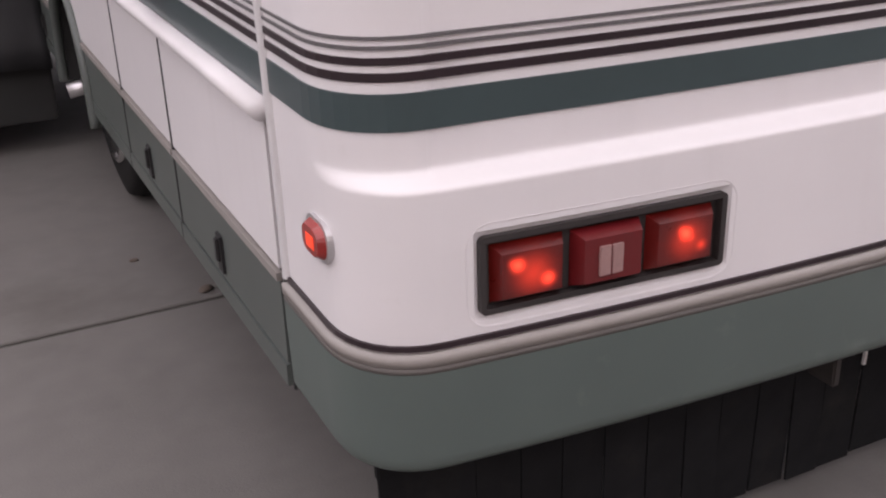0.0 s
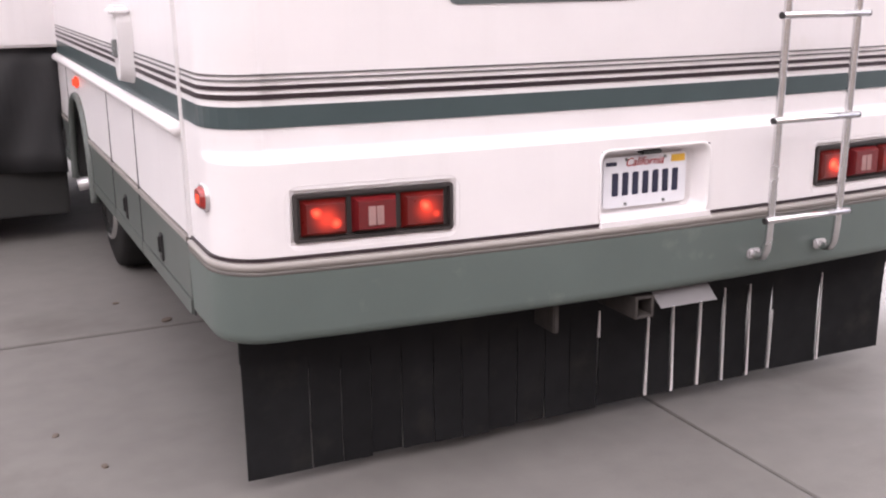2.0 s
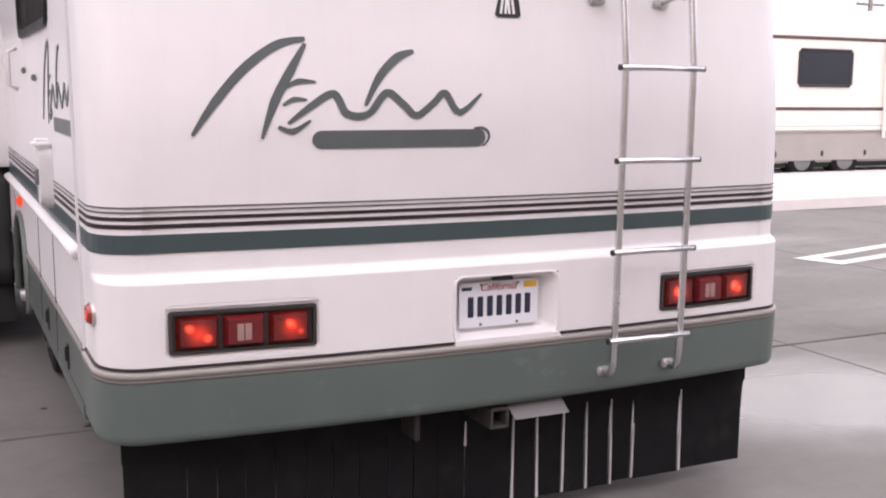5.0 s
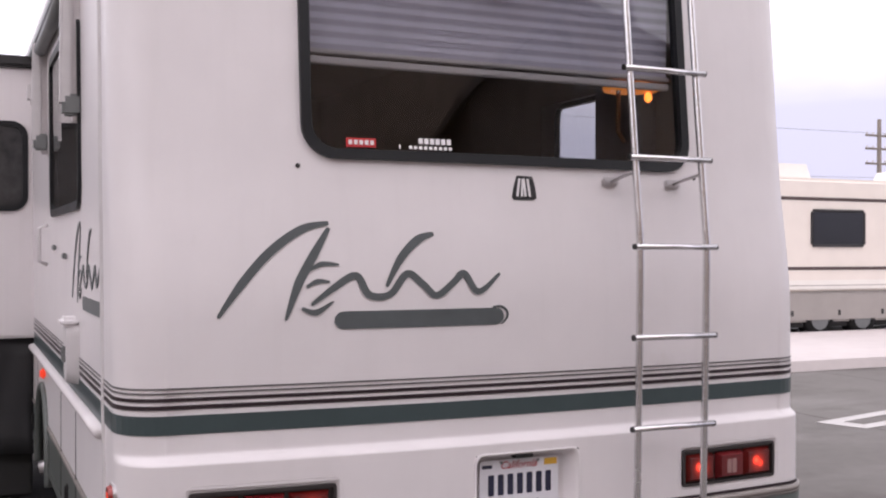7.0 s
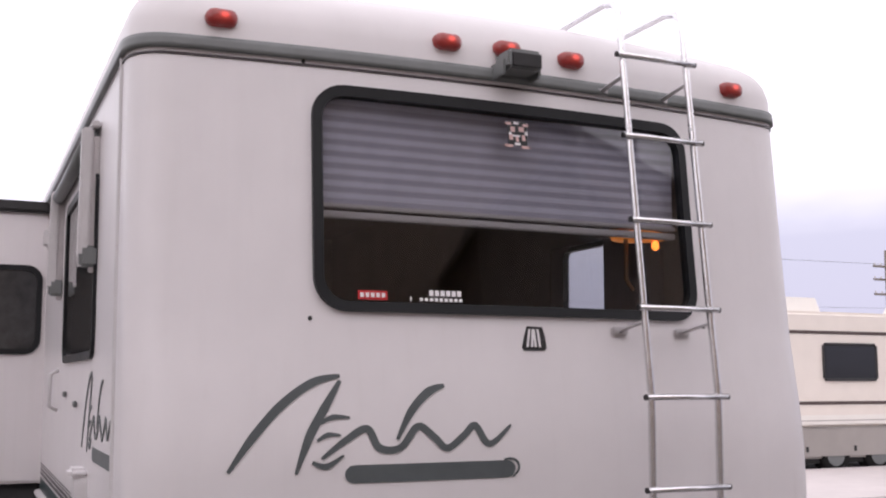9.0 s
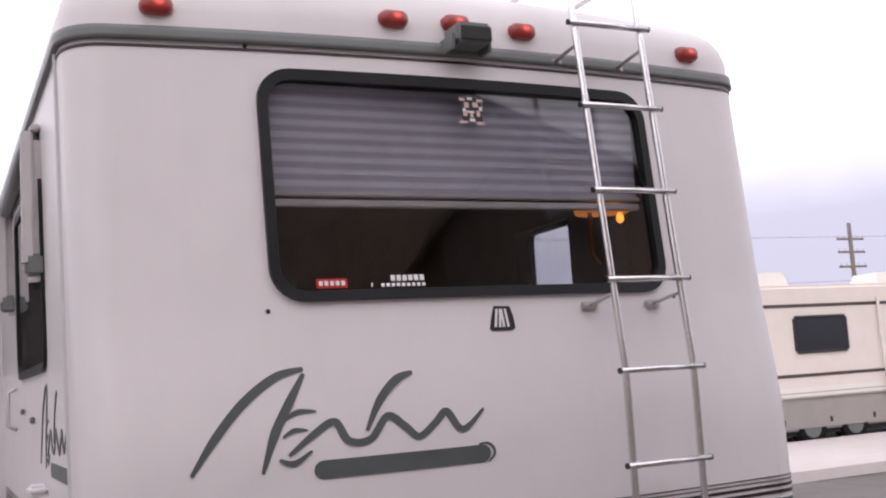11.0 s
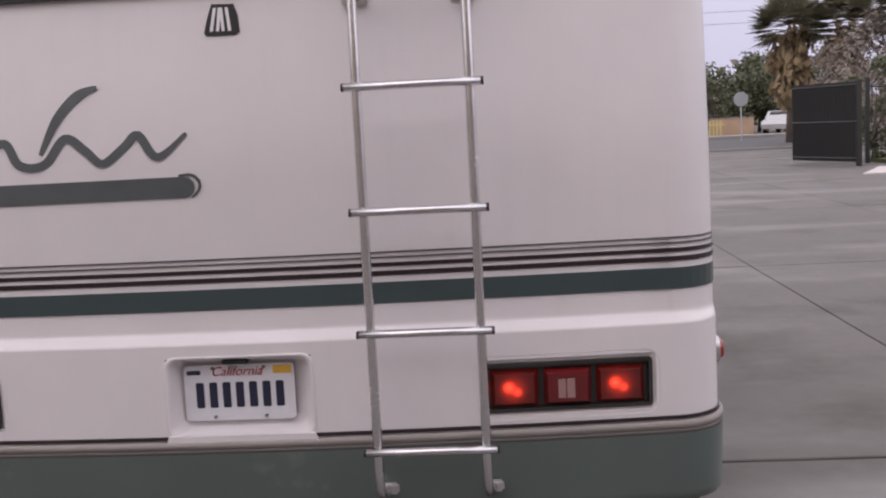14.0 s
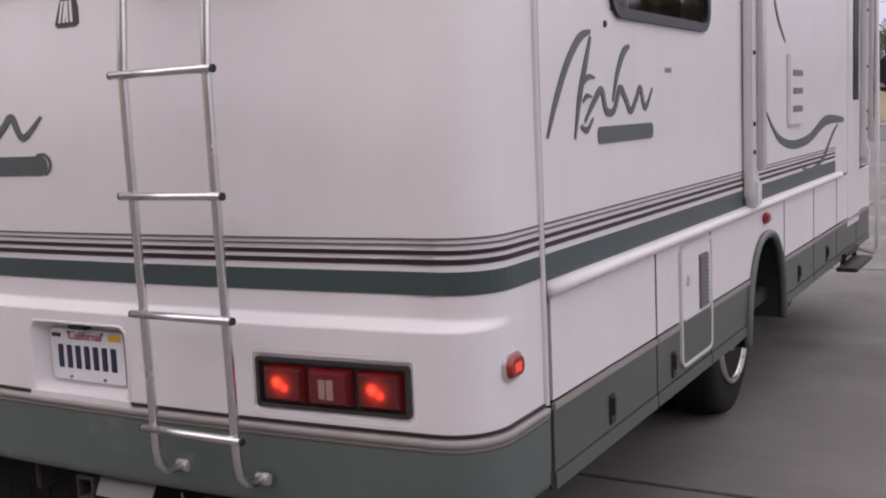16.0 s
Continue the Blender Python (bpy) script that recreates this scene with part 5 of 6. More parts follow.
apron = part("trim", box(-200, 200, 41.4, 41.75, -0.02, 0.006), STREET_EDGE)
tagged(apron, "pale concrete gutter strip along the street", "gutter", kind="structure")


# ---- kerbed island ----
def stadium(x0, x1, y0, y1, z, n=14):
    r, cy = (y1 - y0) / 2, (y0 + y1) / 2
    pts = [(x0 + r - r * math.cos(a), cy + r * math.sin(a), z) for a in [math.pi * (k / n - 0.5) for k in range(n + 1)]]
    return [(x1, y0, z)] + pts + [(x1, y1, z)]


island = part("island", slab_between(stadium(8.36, 34, 9.52, 13.1, 0.135), stadium(8.36, 34, 9.52, 13.1, -0.02)), WALKWAY)
tagged(island, "raised island of pale concrete with a faded red kerb", "island", kind="structure")
inner, outer = stadium(8.36, 34, 9.52, 13.1, 0.14), stadium(8.20, 34, 9.36, 13.26, 0.14)
outer_b, inner_b = stadium(8.16, 34, 9.32, 13.3, -0.02), stadium(8.36, 34, 9.52, 13.1, -0.02)
for k in range(len(inner) - 1):
    if k == 0:
        cuts = [(i / 15, (i + 1) / 15) for i in range(15)]
    elif k == len(inner) - 2:
        cuts = [(i / 10, (i + 1) / 10) for i in range(10)]
    else:
        cuts = [(0.0, 1.0)]
    for c0, c1 in cuts:
        def at_cut(o, c):
            return Vector(o[k]).lerp(Vector(o[k + 1]), c)
        red = 0 < k < len(inner) - 2
        bm = slab_between([at_cut(inner, c0), at_cut(outer, c0), at_cut(outer_b, c0), at_cut(inner_b, c0)], [at_cut(inner, c1), at_cut(outer, c1), at_cut(outer_b, c1), at_cut(inner_b, c1)])
        part("kerb_stone", bm, KERB_RED if red else WALKWAY, island)

# painted bay end: two thin white lines meeting in a point
bay = part("trim", join(
    slab_between([(7.70, 6.02, 0.006), (7.86, 5.56, 0.006), (14.0, 6.9, 0.006), (14.0, 7.05, 0.006), (8.02, 5.74, 0.006), (7.95, 5.93, 0.006)], [(7.70, 6.02, 0.002), (7.86, 5.56, 0.002), (14.0, 6.9, 0.002), (14.0, 7.05, 0.002), (8.02, 5.74, 0.002), (7.95, 5.93, 0.002)]),
    slab_between([(7.70, 6.02, 0.006), (7.95, 5.93, 0.006), (14.0, 7.4, 0.006), (14.0, 7.52, 0.006)], [(7.70, 6.02, 0.002), (7.95, 5.93, 0.002), (14.0, 7.4, 0.002), (14.0, 7.52, 0.002)])), LINE)
tagged(bay, "worn white painted lines on the concrete yard", "road marking", kind="structure")
ramp = part("trim", slab_between([(10.2, 22.6, 0.03), (12.4, 22.2, 0.03), (13.2, 23.6, 0.05), (11.2, 24.6, 0.05)], [(10.2, 22.6, -0.01), (12.4, 22.2, -0.01), (13.2, 23.6, -0.01), (11.2, 24.6, -0.01)]), WALKWAY)
tagged(ramp, "pale concrete ramp by the gate", "ramp", kind="structure")
mark = part("trim", slab_between([(10.7, 22.62, 0.042), (12.3, 22.32, 0.042), (12.9, 23.3, 0.056), (11.4, 23.9, 0.056)], [(10.7, 22.62, 0.03), (12.3, 22.32, 0.03), (12.9, 23.3, 0.03), (11.4, 23.9, 0.03)]), YELLOW)
tagged(mark, "yellow painted patch on the ramp", "road marking", kind="structure")
bed = part("ground", slab_between([(12.7, 22.6, 0.1), (14.6, 22.0, 0.1), (17.4, 27.8, 0.1), (11.9, 27.5, 0.1)], [(12.7, 22.6, -0.02), (14.6, 22.0, -0.02), (17.4, 27.8, -0.02), (11.9, 27.5, -0.02)]), mat("planting_soil", (0.10, 0.10, 0.05), 0.95, vary=0.35, scale=4, bump=0.5, bump_scale=25))
tagged(bed, "weedy planting bed beside the gate", "planting bed", kind="structure")
bk = part("kerb", slab_between([(12.6, 22.45, 0.14), (14.7, 21.85, 0.14), (14.75, 22.02, 0.14), (12.68, 22.62, 0.14)], [(12.6, 22.45, -0.02), (14.7, 21.85, -0.02), (14.75, 22.02, -0.02), (12.68, 22.62, -0.02)]), mat("brown_kerb", (0.12, 0.075, 0.06), 0.8, vary=0.3, scale=6))
tagged(bk, "dark brown kerb of the planting bed", "kerb", kind="structure")


# ---- parked vehicles ----
BEIGE = mat("beige_coach_paint", (0.77, 0.705, 0.64), 0.4, vary=0.05, scale=3)
CREAM = mat("cream_coach_paint", (0.80, 0.77, 0.72), 0.4, vary=0.05, scale=3)
TAN = mat("taupe_coach_paint", (0.33, 0.305, 0.285), 0.45, vary=0.08, scale=3)
BROWN = mat("dark_brown_stripe", (0.07, 0.045, 0.04), 0.45)
DARK_GLASS = mat("dark_vehicle_glass", (0.012, 0.013, 0.015), 0.12, vary=0.3, scale=4)
RED_FAR = mat("red_lamp", (0.16, 0.022, 0.02), 0.35)


def wheel_part(parent, x, y, z, r, w, axis="x"):
    t = part("wheel", lathe([(-w / 2, r * 0.6), (-w / 2, r * 0.93), (-w / 3, r), (w / 3, r), (w / 2, r * 0.93), (w / 2, r * 0.6)], (x, y, z), axis, 20), TYRE, parent, "black tyre", smooth=True)
    part("rim", lathe([(-w / 2 - 0.005, r * 0.58), (w / 2 + 0.005, r * 0.58)], (x, y, z), axis, 16), GUTTER, t)


def roof_unit(parent, x, y, z, w, l, h, m=None):
    part("air_conditioner", slab_between([(x - w / 2, y - l / 2, z), (x + w / 2, y - l / 2, z), (x + w / 2, y + l / 2, z), (x - w / 2, y + l / 2, z)], [(x - w * 0.42, y - l * 0.36, z + h), (x + w * 0.42, y - l * 0.36, z + h), (x + w * 0.42, y + l * 0.42, z + h), (x - w * 0.42, y + l * 0.42, z + h)]), m or CREAM, parent, "roof air conditioner")


def coach_ladder(parent, x, y, z0, z1, m=STEEL):
    for dx in (-0.15, 0.15):
        part("ladder_rail", tube([(x + dx, y, z0), (x + dx, y, z1), (x + dx, y + 0.2, z1 + 0.06)], 0.014, 6), m, parent)
    for z in spread(z0 + 0.1, z1 - 0.05, 7):
        part("ladder_rung", tube([(x - 0.15, y, z), (x + 0.15, y, z)], 0.012, 6), m, parent)


coach = thing("motorhome", "long beige and taupe coach motorhome parked by the island", "motorhome", at=(13.49, 14.63, 0), turn=-90)
part("body", box(-1.25, 1.25, 0, 9.8, 0.86, 2.98, 0.07, 3), BEIGE, coach, "beige coach body")
part("rear_panel", box(-1.2, 1.2, -0.015, 0.05, 1.10, 2.9, 0.02), CREAM, coach, "cream rear panel")
part("skirt", box(-1.24, 1.24, 0.0, 9.8, 0.30, 0.87, 0.04), TAN, coach, "taupe lower skirt")
part("rear_bumper", box(-1.25, 1.25, -0.05, 0.3, 0.25, 0.66, 0.018), TAN, coach)
# near-black box below the skirt; the coach's under-shade is in its colour
part("underbody", box(-1.15, 1.15, 0.35, 9.6, 0.2, 0.4, 0.02), GAP, coach)
part("belt", box(-1.265, 1.265, -0.02, 9.8, 0.90, 1.10, 0.02), CREAM, coach, "pale belt moulding")
for z in (1.30, 2.59):
    part("stripe", box(-1.262, 1.262, -0.022, 9.8, z - 0.03, z + 0.03, 0.004), BROWN, coach, "dark brown stripe")
part("belt_line", box(-1.268, 1.268, -0.024, 9.8, 0.975, 0.99), TAN, coach)
for y0 in (1.18, 3.9, 6.3):
    w = part("window", box(1.235, 1.262, y0, y0 + 1.33, 1.70, 2.40, 0.05, 3), BLACK, coach, "dark coach window")
    part("pane", box(1.262, 1.268, y0 + 0.05, y0 + 1.28, 1.75, 2.35, 0.002), DARK_GLASS, w)
for y in (1.45, 2.52, 7.6):
    for x in (-1.08, 1.08):
        wheel_part(coach, x, y, 0.36, 0.36, 0.26)
for y in (0.75, 1.9, 3.0):
    part("latch", box(1.238, 1.25, y - 0.03, y + 0.03, 0.42, 0.52, 0.004), BLACK, coach)
part("awning_arm", tube([(1.30, 3.35, 2.7), (1.32, 3.38, 0.75)], 0.03, 8), CREAM, coach, "cream awning arm")
roof_unit(coach, 0.5, 1.1, 2.97, 0.75, 0.9, 0.3)
roof_unit(coach, 0.5, 4.3, 2.97, 0.75, 0.9, 0.26)
part("vent_box", box(0.25, 0.85, 0.15, 0.55, 2.97, 3.2, 0.04), BLACK, coach, "dark roof vent")
coach_ladder(coach, 0.74, -0.09, 0.95, 3.02)
for x in (-1.0, 1.0):
    part("tail_lamp", box(x - 0.17, x + 0.17, -0.065, -0.04, 0.58, 0.72, 0.01), RED_FAR, coach, "red tail lamp")
part("plate", box(-0.65, -0.4, -0.065, -0.045, 0.55, 0.7, 0.005), PLATE, coach)
part("emblem", box(-0.75, -0.42, -0.024, -0.012, 1.5, 1.58, 0.003), BROWN, coach, "small dark emblem")
for x in (-0.35, 0.0, 0.35, 1.05, -1.05):
    part("clearance_lamp", box(x - 0.05, x + 0.05, -0.02, 0.06, 2.86, 2.91, 0.01), BROWN, coach)

camper = thing("camper_van", "white camper with a spare wheel on its rear wall", "camper", at=(16.2, 22.4, 0), turn=-37.6)
part("body", box(-1.15, 1.15, 0, 3.9, 0.50, 2.75, 0.06, 3), CREAM, camper, "white camper body")
part("cab_over", box(-1.1, 1.1, 3.7, 4.7, 1.75, 2.72, 0.15, 3), CREAM, camper)
part("cab", box(-0.95, 0.95, 3.85, 4.95, 0.5, 1.8, 0.12, 3), CREAM, camper)
part("rear_bumper", box(-1.15, 1.15, -0.12, 0.1, 0.40, 0.58, 0.04), PALE, camper, "pale rear bumper")
part("underbody", box(-1.05, 1.05, 0.1, 4.6, 0.22, 0.5), GAP, camper)
w = part("window", box(-0.47, 0.50, -0.02, 0.02, 1.70, 2.30, 0.06, 3), BLACK, camper, "dark rear window")
part("pane", box(-0.42, 0.45, -0.026, -0.018, 1.76, 2.24, 0.003), DARK_GLASS, w)
sp = part("spare_wheel", lathe([(-0.16, 0.30), (-0.15, 0.35), (-0.10, 0.37), (-0.0, 0.37)], (-0.03, -0.02, 1.16), "y", 28), STICK_WHITE, camper, "white covered spare wheel", smooth=True)
for z, w2 in ((1.24, 0.13), (1.14, 0.22), (1.08, 0.17)):
    part("cover_bar", box(-0.03 - w2, -0.03 + w2, -0.188, -0.178, z - 0.018, z + 0.018, 0.002), LETTER, sp, "illegible mark drawn as a bar")
for x in (-0.78, 0.72):
    part("tail_lamp", box(x - 0.13, x + 0.13, -0.02, 0.01, 1.13, 1.24, 0.01), BLACK, camper, "dark tail lamp")
part("plate", box(-0.92, -0.64, -0.02, 0.0, 0.95, 1.08, 0.004), PLATE, camper)
for x in (-0.95, 0.95):
    wheel_part(camper, x, 0.95, 0.36, 0.36, 0.24)
    wheel_part(camper, x * 0.95, 4.2, 0.36, 0.36, 0.22)
coach_ladder(camper, 0.86, -0.06, 0.7, 2.8, CREAM)
roof_unit(camper, 0.1, 1.6, 2.74, 0.7, 0.9, 0.2, GUTTER)
part("emblem", box(-0.2, 0.25, -0.012, 0.004, 2.46, 2.52, 0.004), LETTER, camper, "small dark emblem")
for x in (-1.0, -0.1, 0.1, 1.0):
    part("clearance_lamp", box(x - 0.04, x + 0.04, -0.02, 0.05, 2.62, 2.66, 0.008), BROWN, camper)


def car(at, turn, paint, label):
    c = thing("car", label, "car", "cars across the street", at=at, turn=turn)
    prof = [(-2.15, 0.35), (-2.2, 0.62), (-2.05, 0.86), (-1.35, 0.92), (-0.75, 1.36), (0.75, 1.38), (1.45, 0.98), (2.1, 0.90), (2.2, 0.6), (2.15, 0.32)]
    bm = slab_between([(x, -0.84, z) for x, z in prof], [(x, 0.84, z) for x, z in prof])
    bmesh.ops.bevel(bm, geom=[e for e in bm.edges if abs(e.verts[0].co.y - e.verts[1].co.y) < 0.01], offset=0.07, segments=2, affect="EDGES")
    part("body", bm, paint, c, smooth=False)
    for s in (-1, 1):
        part("side_window", slab_between([(x, s * 0.848, z) for x, z in ((-1.15, 0.95), (-0.68, 1.29), (0.68, 1.3), (1.2, 0.98))], [(x, s * 0.82, z) for x, z in ((-1.15, 0.95), (-0.68, 1.29), (0.68, 1.3), (1.2, 0.98))]), DARK_GLASS, c)
        for x in (-1.35, 1.35):
            wheel_part(c, x, s * 0.76, 0.32, 0.32, 0.2, "y")
    part("windscreen", slab_between([(-1.30, -0.7, 0.95), (-1.30, 0.7, 0.95), (-0.80, 0.62, 1.33), (-0.80, -0.62, 1.33)], [(-1.27, -0.7, 0.93), (-1.27, 0.7, 0.93), (-0.77, 0.62, 1.31), (-0.77, -0.62, 1.31)]), DARK_GLASS, c)
    return c


SILVER = mat("silver_car_paint", (0.45, 0.45, 0.46), 0.3, metal=0.4, vary=0.05, coat=0.5)
CAR_WHITE = mat("white_car_paint", (0.5, 0.49, 0.49), 0.3, vary=0.04, coat=0.5)
CAR_BLUE = mat("dark_blue_car_paint", (0.03, 0.04, 0.06), 0.3, vary=0.1, coat=0.5)
car((3.1, 66.5, 0.0), 82, CAR_WHITE, "white saloon car parked across the street")
car((8.4, 66.8, 0.0), 8, SILVER, "silver saloon car parked across the street")
car((18.3, 62.8, 0.0), 62, SILVER, "silver car on the drive across the street")
car((29.5, 53.5, 0.0), 4, SILVER, "silver car on the street behind the fence")
car((22.2, 51.5, 0.0), 2, CAR_BLUE, "dark blue car on the street behind the fence")
car((5.6, 68.2, 0.0), 70, SILVER, "silver car parked beside the house")

# ---- fence and gate ----
FENCE = mat("black_fence_paint", (0.018, 0.018, 0.018), 0.5, vary=0.2)
fence = thing("fence", "black metal fence with tall posts along the yard", "fence")
posts = [(11.72, 27.12), (13.85, 27.4), (15.88, 27.62), (18.0, 27.85), (20.2, 28.1), (22.4, 28.3), (24.6, 28.5), (26.8, 28.8)]
for x, y in posts:
    part("post", box(x - 0.05, x + 0.05, y - 0.05, y + 0.05, 0.0, 2.2, 0.008), FENCE, fence)
for (x0, y0), (x1, y1) in zip(posts, posts[1:]):
    for z in (0.35, 1.95):
        part("rail", tube([(x0, y0, z), (x1, y1, z)], 0.02, 6), FENCE, fence)
    for k in range(1, 18):
        x, y = x0 + (x1 - x0) * k / 18, y0 + (y1 - y0) * k / 18
        part("picket", tube([(x, y, 0.12), (x, y, 2.05)], 0.008, 4), FENCE, fence)
gate = thing("gate", "dark open gate leaf with a dense screen", "gate")
g0, g1 = Vector((11.12, 26.0, 0)), Vector((10.15, 28.4, 0))
part("gate_post", box(11.1, 11.22, 25.95, 26.07, 0, 2.12, 0.01), FENCE, gate)
for z in (0.18, 1.1, 2.02):
    part("gate_rail", tube([g0 + Vector((0, 0, z)), g1 + Vector((0, 0, z))], 0.03, 6), FENCE, gate)
for k in range(48):
    p = g0.lerp(g1, k / 47)
    part("slat", box(p.x - 0.012, p.x + 0.012, p.y - 0.022, p.y + 0.022, 0.10, 2.10), FENCE, gate)
part("screen", slab_between([(g0.x + 0.05, g0.y, 0.16), (g1.x + 0.05, g1.y, 0.16), (g1.x + 0.05, g1.y, 2.0), (g0.x + 0.05, g0.y, 2.0)], [(g0.x + 0.06, g0.y, 0.16), (g1.x + 0.06, g1.y, 0.16), (g1.x + 0.06, g1.y, 2.0), (g0.x + 0.06, g0.y, 2.0)]), FENCE, gate, "dark mesh screen behind the slats")
picket_fence = thing("fence", "low pale yellow picket fence across the street", "fence")
PALE_YELLOW = mat("pale_yellow_paint", (0.55, 0.45, 0.2), 0.6)
for k in range(14):
    x = 11.6 + 0.2 * k
    part("picket", box(x - 0.05, x + 0.05, 60.8, 60.84, 0.0, 1.0), PALE_YELLOW, picket_fence)
part("rail", box(11.5, 14.4, 60.84, 60.88, 0.7, 0.8), PALE_YELLOW, picket_fence)
garden_wall = thing("garden_wall", "low pale orange garden wall across the street", "wall")
part("wall", box(14.5, 17.0, 61.4, 61.7, 0.0, 1.05, 0.02), mat("pale_orange_render", (0.42, 0.29, 0.2), 0.85, vary=0.12, scale=2), garden_wall)
part("coping", box(14.45, 17.05, 61.35, 61.75, 1.05, 1.12, 0.02), STREET_EDGE, garden_wall)
white_fence = thing("fence", "low grey-white picket fence beyond the planting bed", "fence")
for k in range(60):
    x = 15.0 + 0.3 * k
    part("picket", box(x - 0.06, x + 0.06, 41.0, 41.04, 0.0, 0.85), STREET_EDGE, white_fence)
part("rail", box(14.9, 33.0, 41.04, 41.08, 0.55, 0.64), STREET_EDGE, white_fence)

# ---- poles and wires ----
WOOD = mat("weathered_pole_wood", (0.22, 0.19, 0.165), 0.85, vary=0.2, scale=12, bump=0.3)
ZINC = mat("galvanised_pole", (0.42, 0.43, 0.45), 0.5, metal=0.3, vary=0.1)
lamp_post = thing("street_lamp", "grey street lamp pole with a single arm", "street lamp")
part("pole", tube([(20.1, 40.2, 0), (20.1, 40.2, 4), (20.1, 40.2, 8.0)], [0.13, 0.11, 0.09], 10), ZINC, lamp_post, smooth=True)
part("arm", tube([(20.1, 40.2, 7.9), (19.7, 40.35, 8.25), (19.3, 40.5, 8.35)], 0.035, 8), ZINC, lamp_post, smooth=True)
part("head", box(18.85, 19.4, 40.35, 40.6, 8.28, 8.42, 0.05), GUTTER, lamp_post)


def utility_pole(x, y, h, arms, label):
    p = thing("utility_pole", label, "utility pole", "utility poles", at=(x, y, 0))
    part("pole", tube([(0, 0, 0), (0, 0, h / 2), (0, 0, h)], [0.17, 0.15, 0.12], 10), WOOD, p, smooth=True)
    for z in arms:
        part("cross_arm", box(-1.1, 1.1, -0.06, 0.06, z - 0.06, z + 0.06, 0.01), WOOD, p)
        for dx in (-1.0, -0.5, 0.5, 1.0):
            part("insulator", lathe([(0, 0.04), (0.1, 0.05), (0.16, 0.02)], (dx, 0, z + 0.06), "z", 8), PALE, p)
    return p


utility_pole(8.9, 58.9, 10.5, (6.1, 9.9), "weathered wooden utility pole with cross arms")
utility_pole(51.3, 46.0, 9.6, (6.9, 7.8, 8.6), "dark utility pole with three cross arms")
for k, (y, z) in enumerate(((58.9, 6.25), (58.9, 6.9), (46.0, 8.75))):
    wire = new("cable", mesh_of(tube([(x, y, z + 0.00018 * ((x - 20) ** 2 - ((51.3 - 20) ** 2 if k == 2 else (8.9 - 20) ** 2))) for x in spread(-90, 150, 24)], 0.013, 5), "cable", GUTTER))
    tagged(wire, "long dark overhead cable above the street", "cable", "overhead cables")


# ---- plants ----
def leaf_mesh(name, clumps, per, size, material, rng, droop=0.0, shape=(1, 1, 1)):
    """Many small leaves in clumps; clumps are (centre, radius)."""
    verts, faces = [], []
    for c, r in clumps:
        for _ in range(per):
            d = Vector((rng.gauss(0, 1), rng.gauss(0, 1), rng.gauss(0, 1))).normalized() * r * rng.uniform(0.35, 1.05)
            p = Vector(c) + Vector((d.x * shape[0], d.y * shape[1], d.z * shape[2]))
            a = Vector((rng.uniform(-1, 1), rng.uniform(-1, 1), rng.uniform(-0.6, 0.6) - droop)).normalized()
            b = a.cross(Vector((rng.uniform(-1, 1), rng.uniform(-1, 1), rng.uniform(-1, 1)))).normalized()
            s = size * rng.uniform(0.6, 1.4)
            n = len(verts)
            verts += [p - a * s, p + b * s * 0.5, p + a * s, p - b * s * 0.5]
            faces.append((n, n + 1, n + 2, n + 3))
    me = bpy.data.meshes.new(name)
    me.from_pydata(verts, [], faces)
    me.materials.append(material)
    return me


def leaf_mat(name, color):
    m = mat(name, color, 0.7, vary=0.4, scale=3)
    m.node_tree.nodes["Principled BSDF"].inputs["Subsurface Weight"].default_value = 0.0
    return m


LEAF = leaf_mat("dark_green_leaves", (0.11, 0.12, 0.07))
LEAF_BRIGHT = leaf_mat("fresh_green_leaves", (0.125, 0.155, 0.07))
LEAF_GREY = leaf_mat("grey_brown_twigs", (0.21, 0.178, 0.15))
LEAF_FIR = leaf_mat("blue_green_needles", (0.08, 0.095, 0.085))
LEAF_PALM = leaf_mat("palm_fronds", (0.165, 0.155, 0.10))
LEAF_DEAD = leaf_mat("dead_palm_fronds", (0.25, 0.185, 0.105))
BARK = mat("grey_brown_bark", (0.11, 0.085, 0.07), 0.9, vary=0.3, scale=10, bump=0.4)


def tree(at, h, spread_r, trunk_h, material, label, seed, clumps=34, per=46, leaf=0.16, name="tree"):
    r = random.Random(seed)
    t = thing(name, label, "tree", at=at)
    bm = tube([(0, 0, 0), (0.05, 0.02, trunk_h * 0.5), (0, 0, trunk_h), (0.1, 0, h * 0.7)], [h * 0.03, h * 0.024, h * 0.02, h * 0.006], 8)
    cl = []
    for k in range(clumps):
        a, e = r.uniform(0, 6.28), r.uniform(0, 1)
        z = trunk_h + (h - trunk_h) * e
        rad = spread_r * math.sqrt(max(0.05, 1 - (2 * e - 0.9) ** 2)) * r.uniform(0.4, 1.0)
        c = (rad * math.cos(a), rad * math.sin(a), z)
        cl.append((c, spread_r * r.uniform(0.2, 0.36)))
        if k % 4 == 0:
            bm = join(bm, tube([(0, 0, trunk_h * r.uniform(0.7, 1.1)), (c[0] * 0.5, c[1] * 0.5, (trunk_h + z) / 2), c], [h * 0.012, h * 0.008, h * 0.003], 5))
    part("trunk", bm, BARK, t, smooth=True)
    crown = new("crown", leaf_mesh("crown", cl, int(per * 2.1), leaf * 0.66, material, r))
    crown.parent = t
    return t


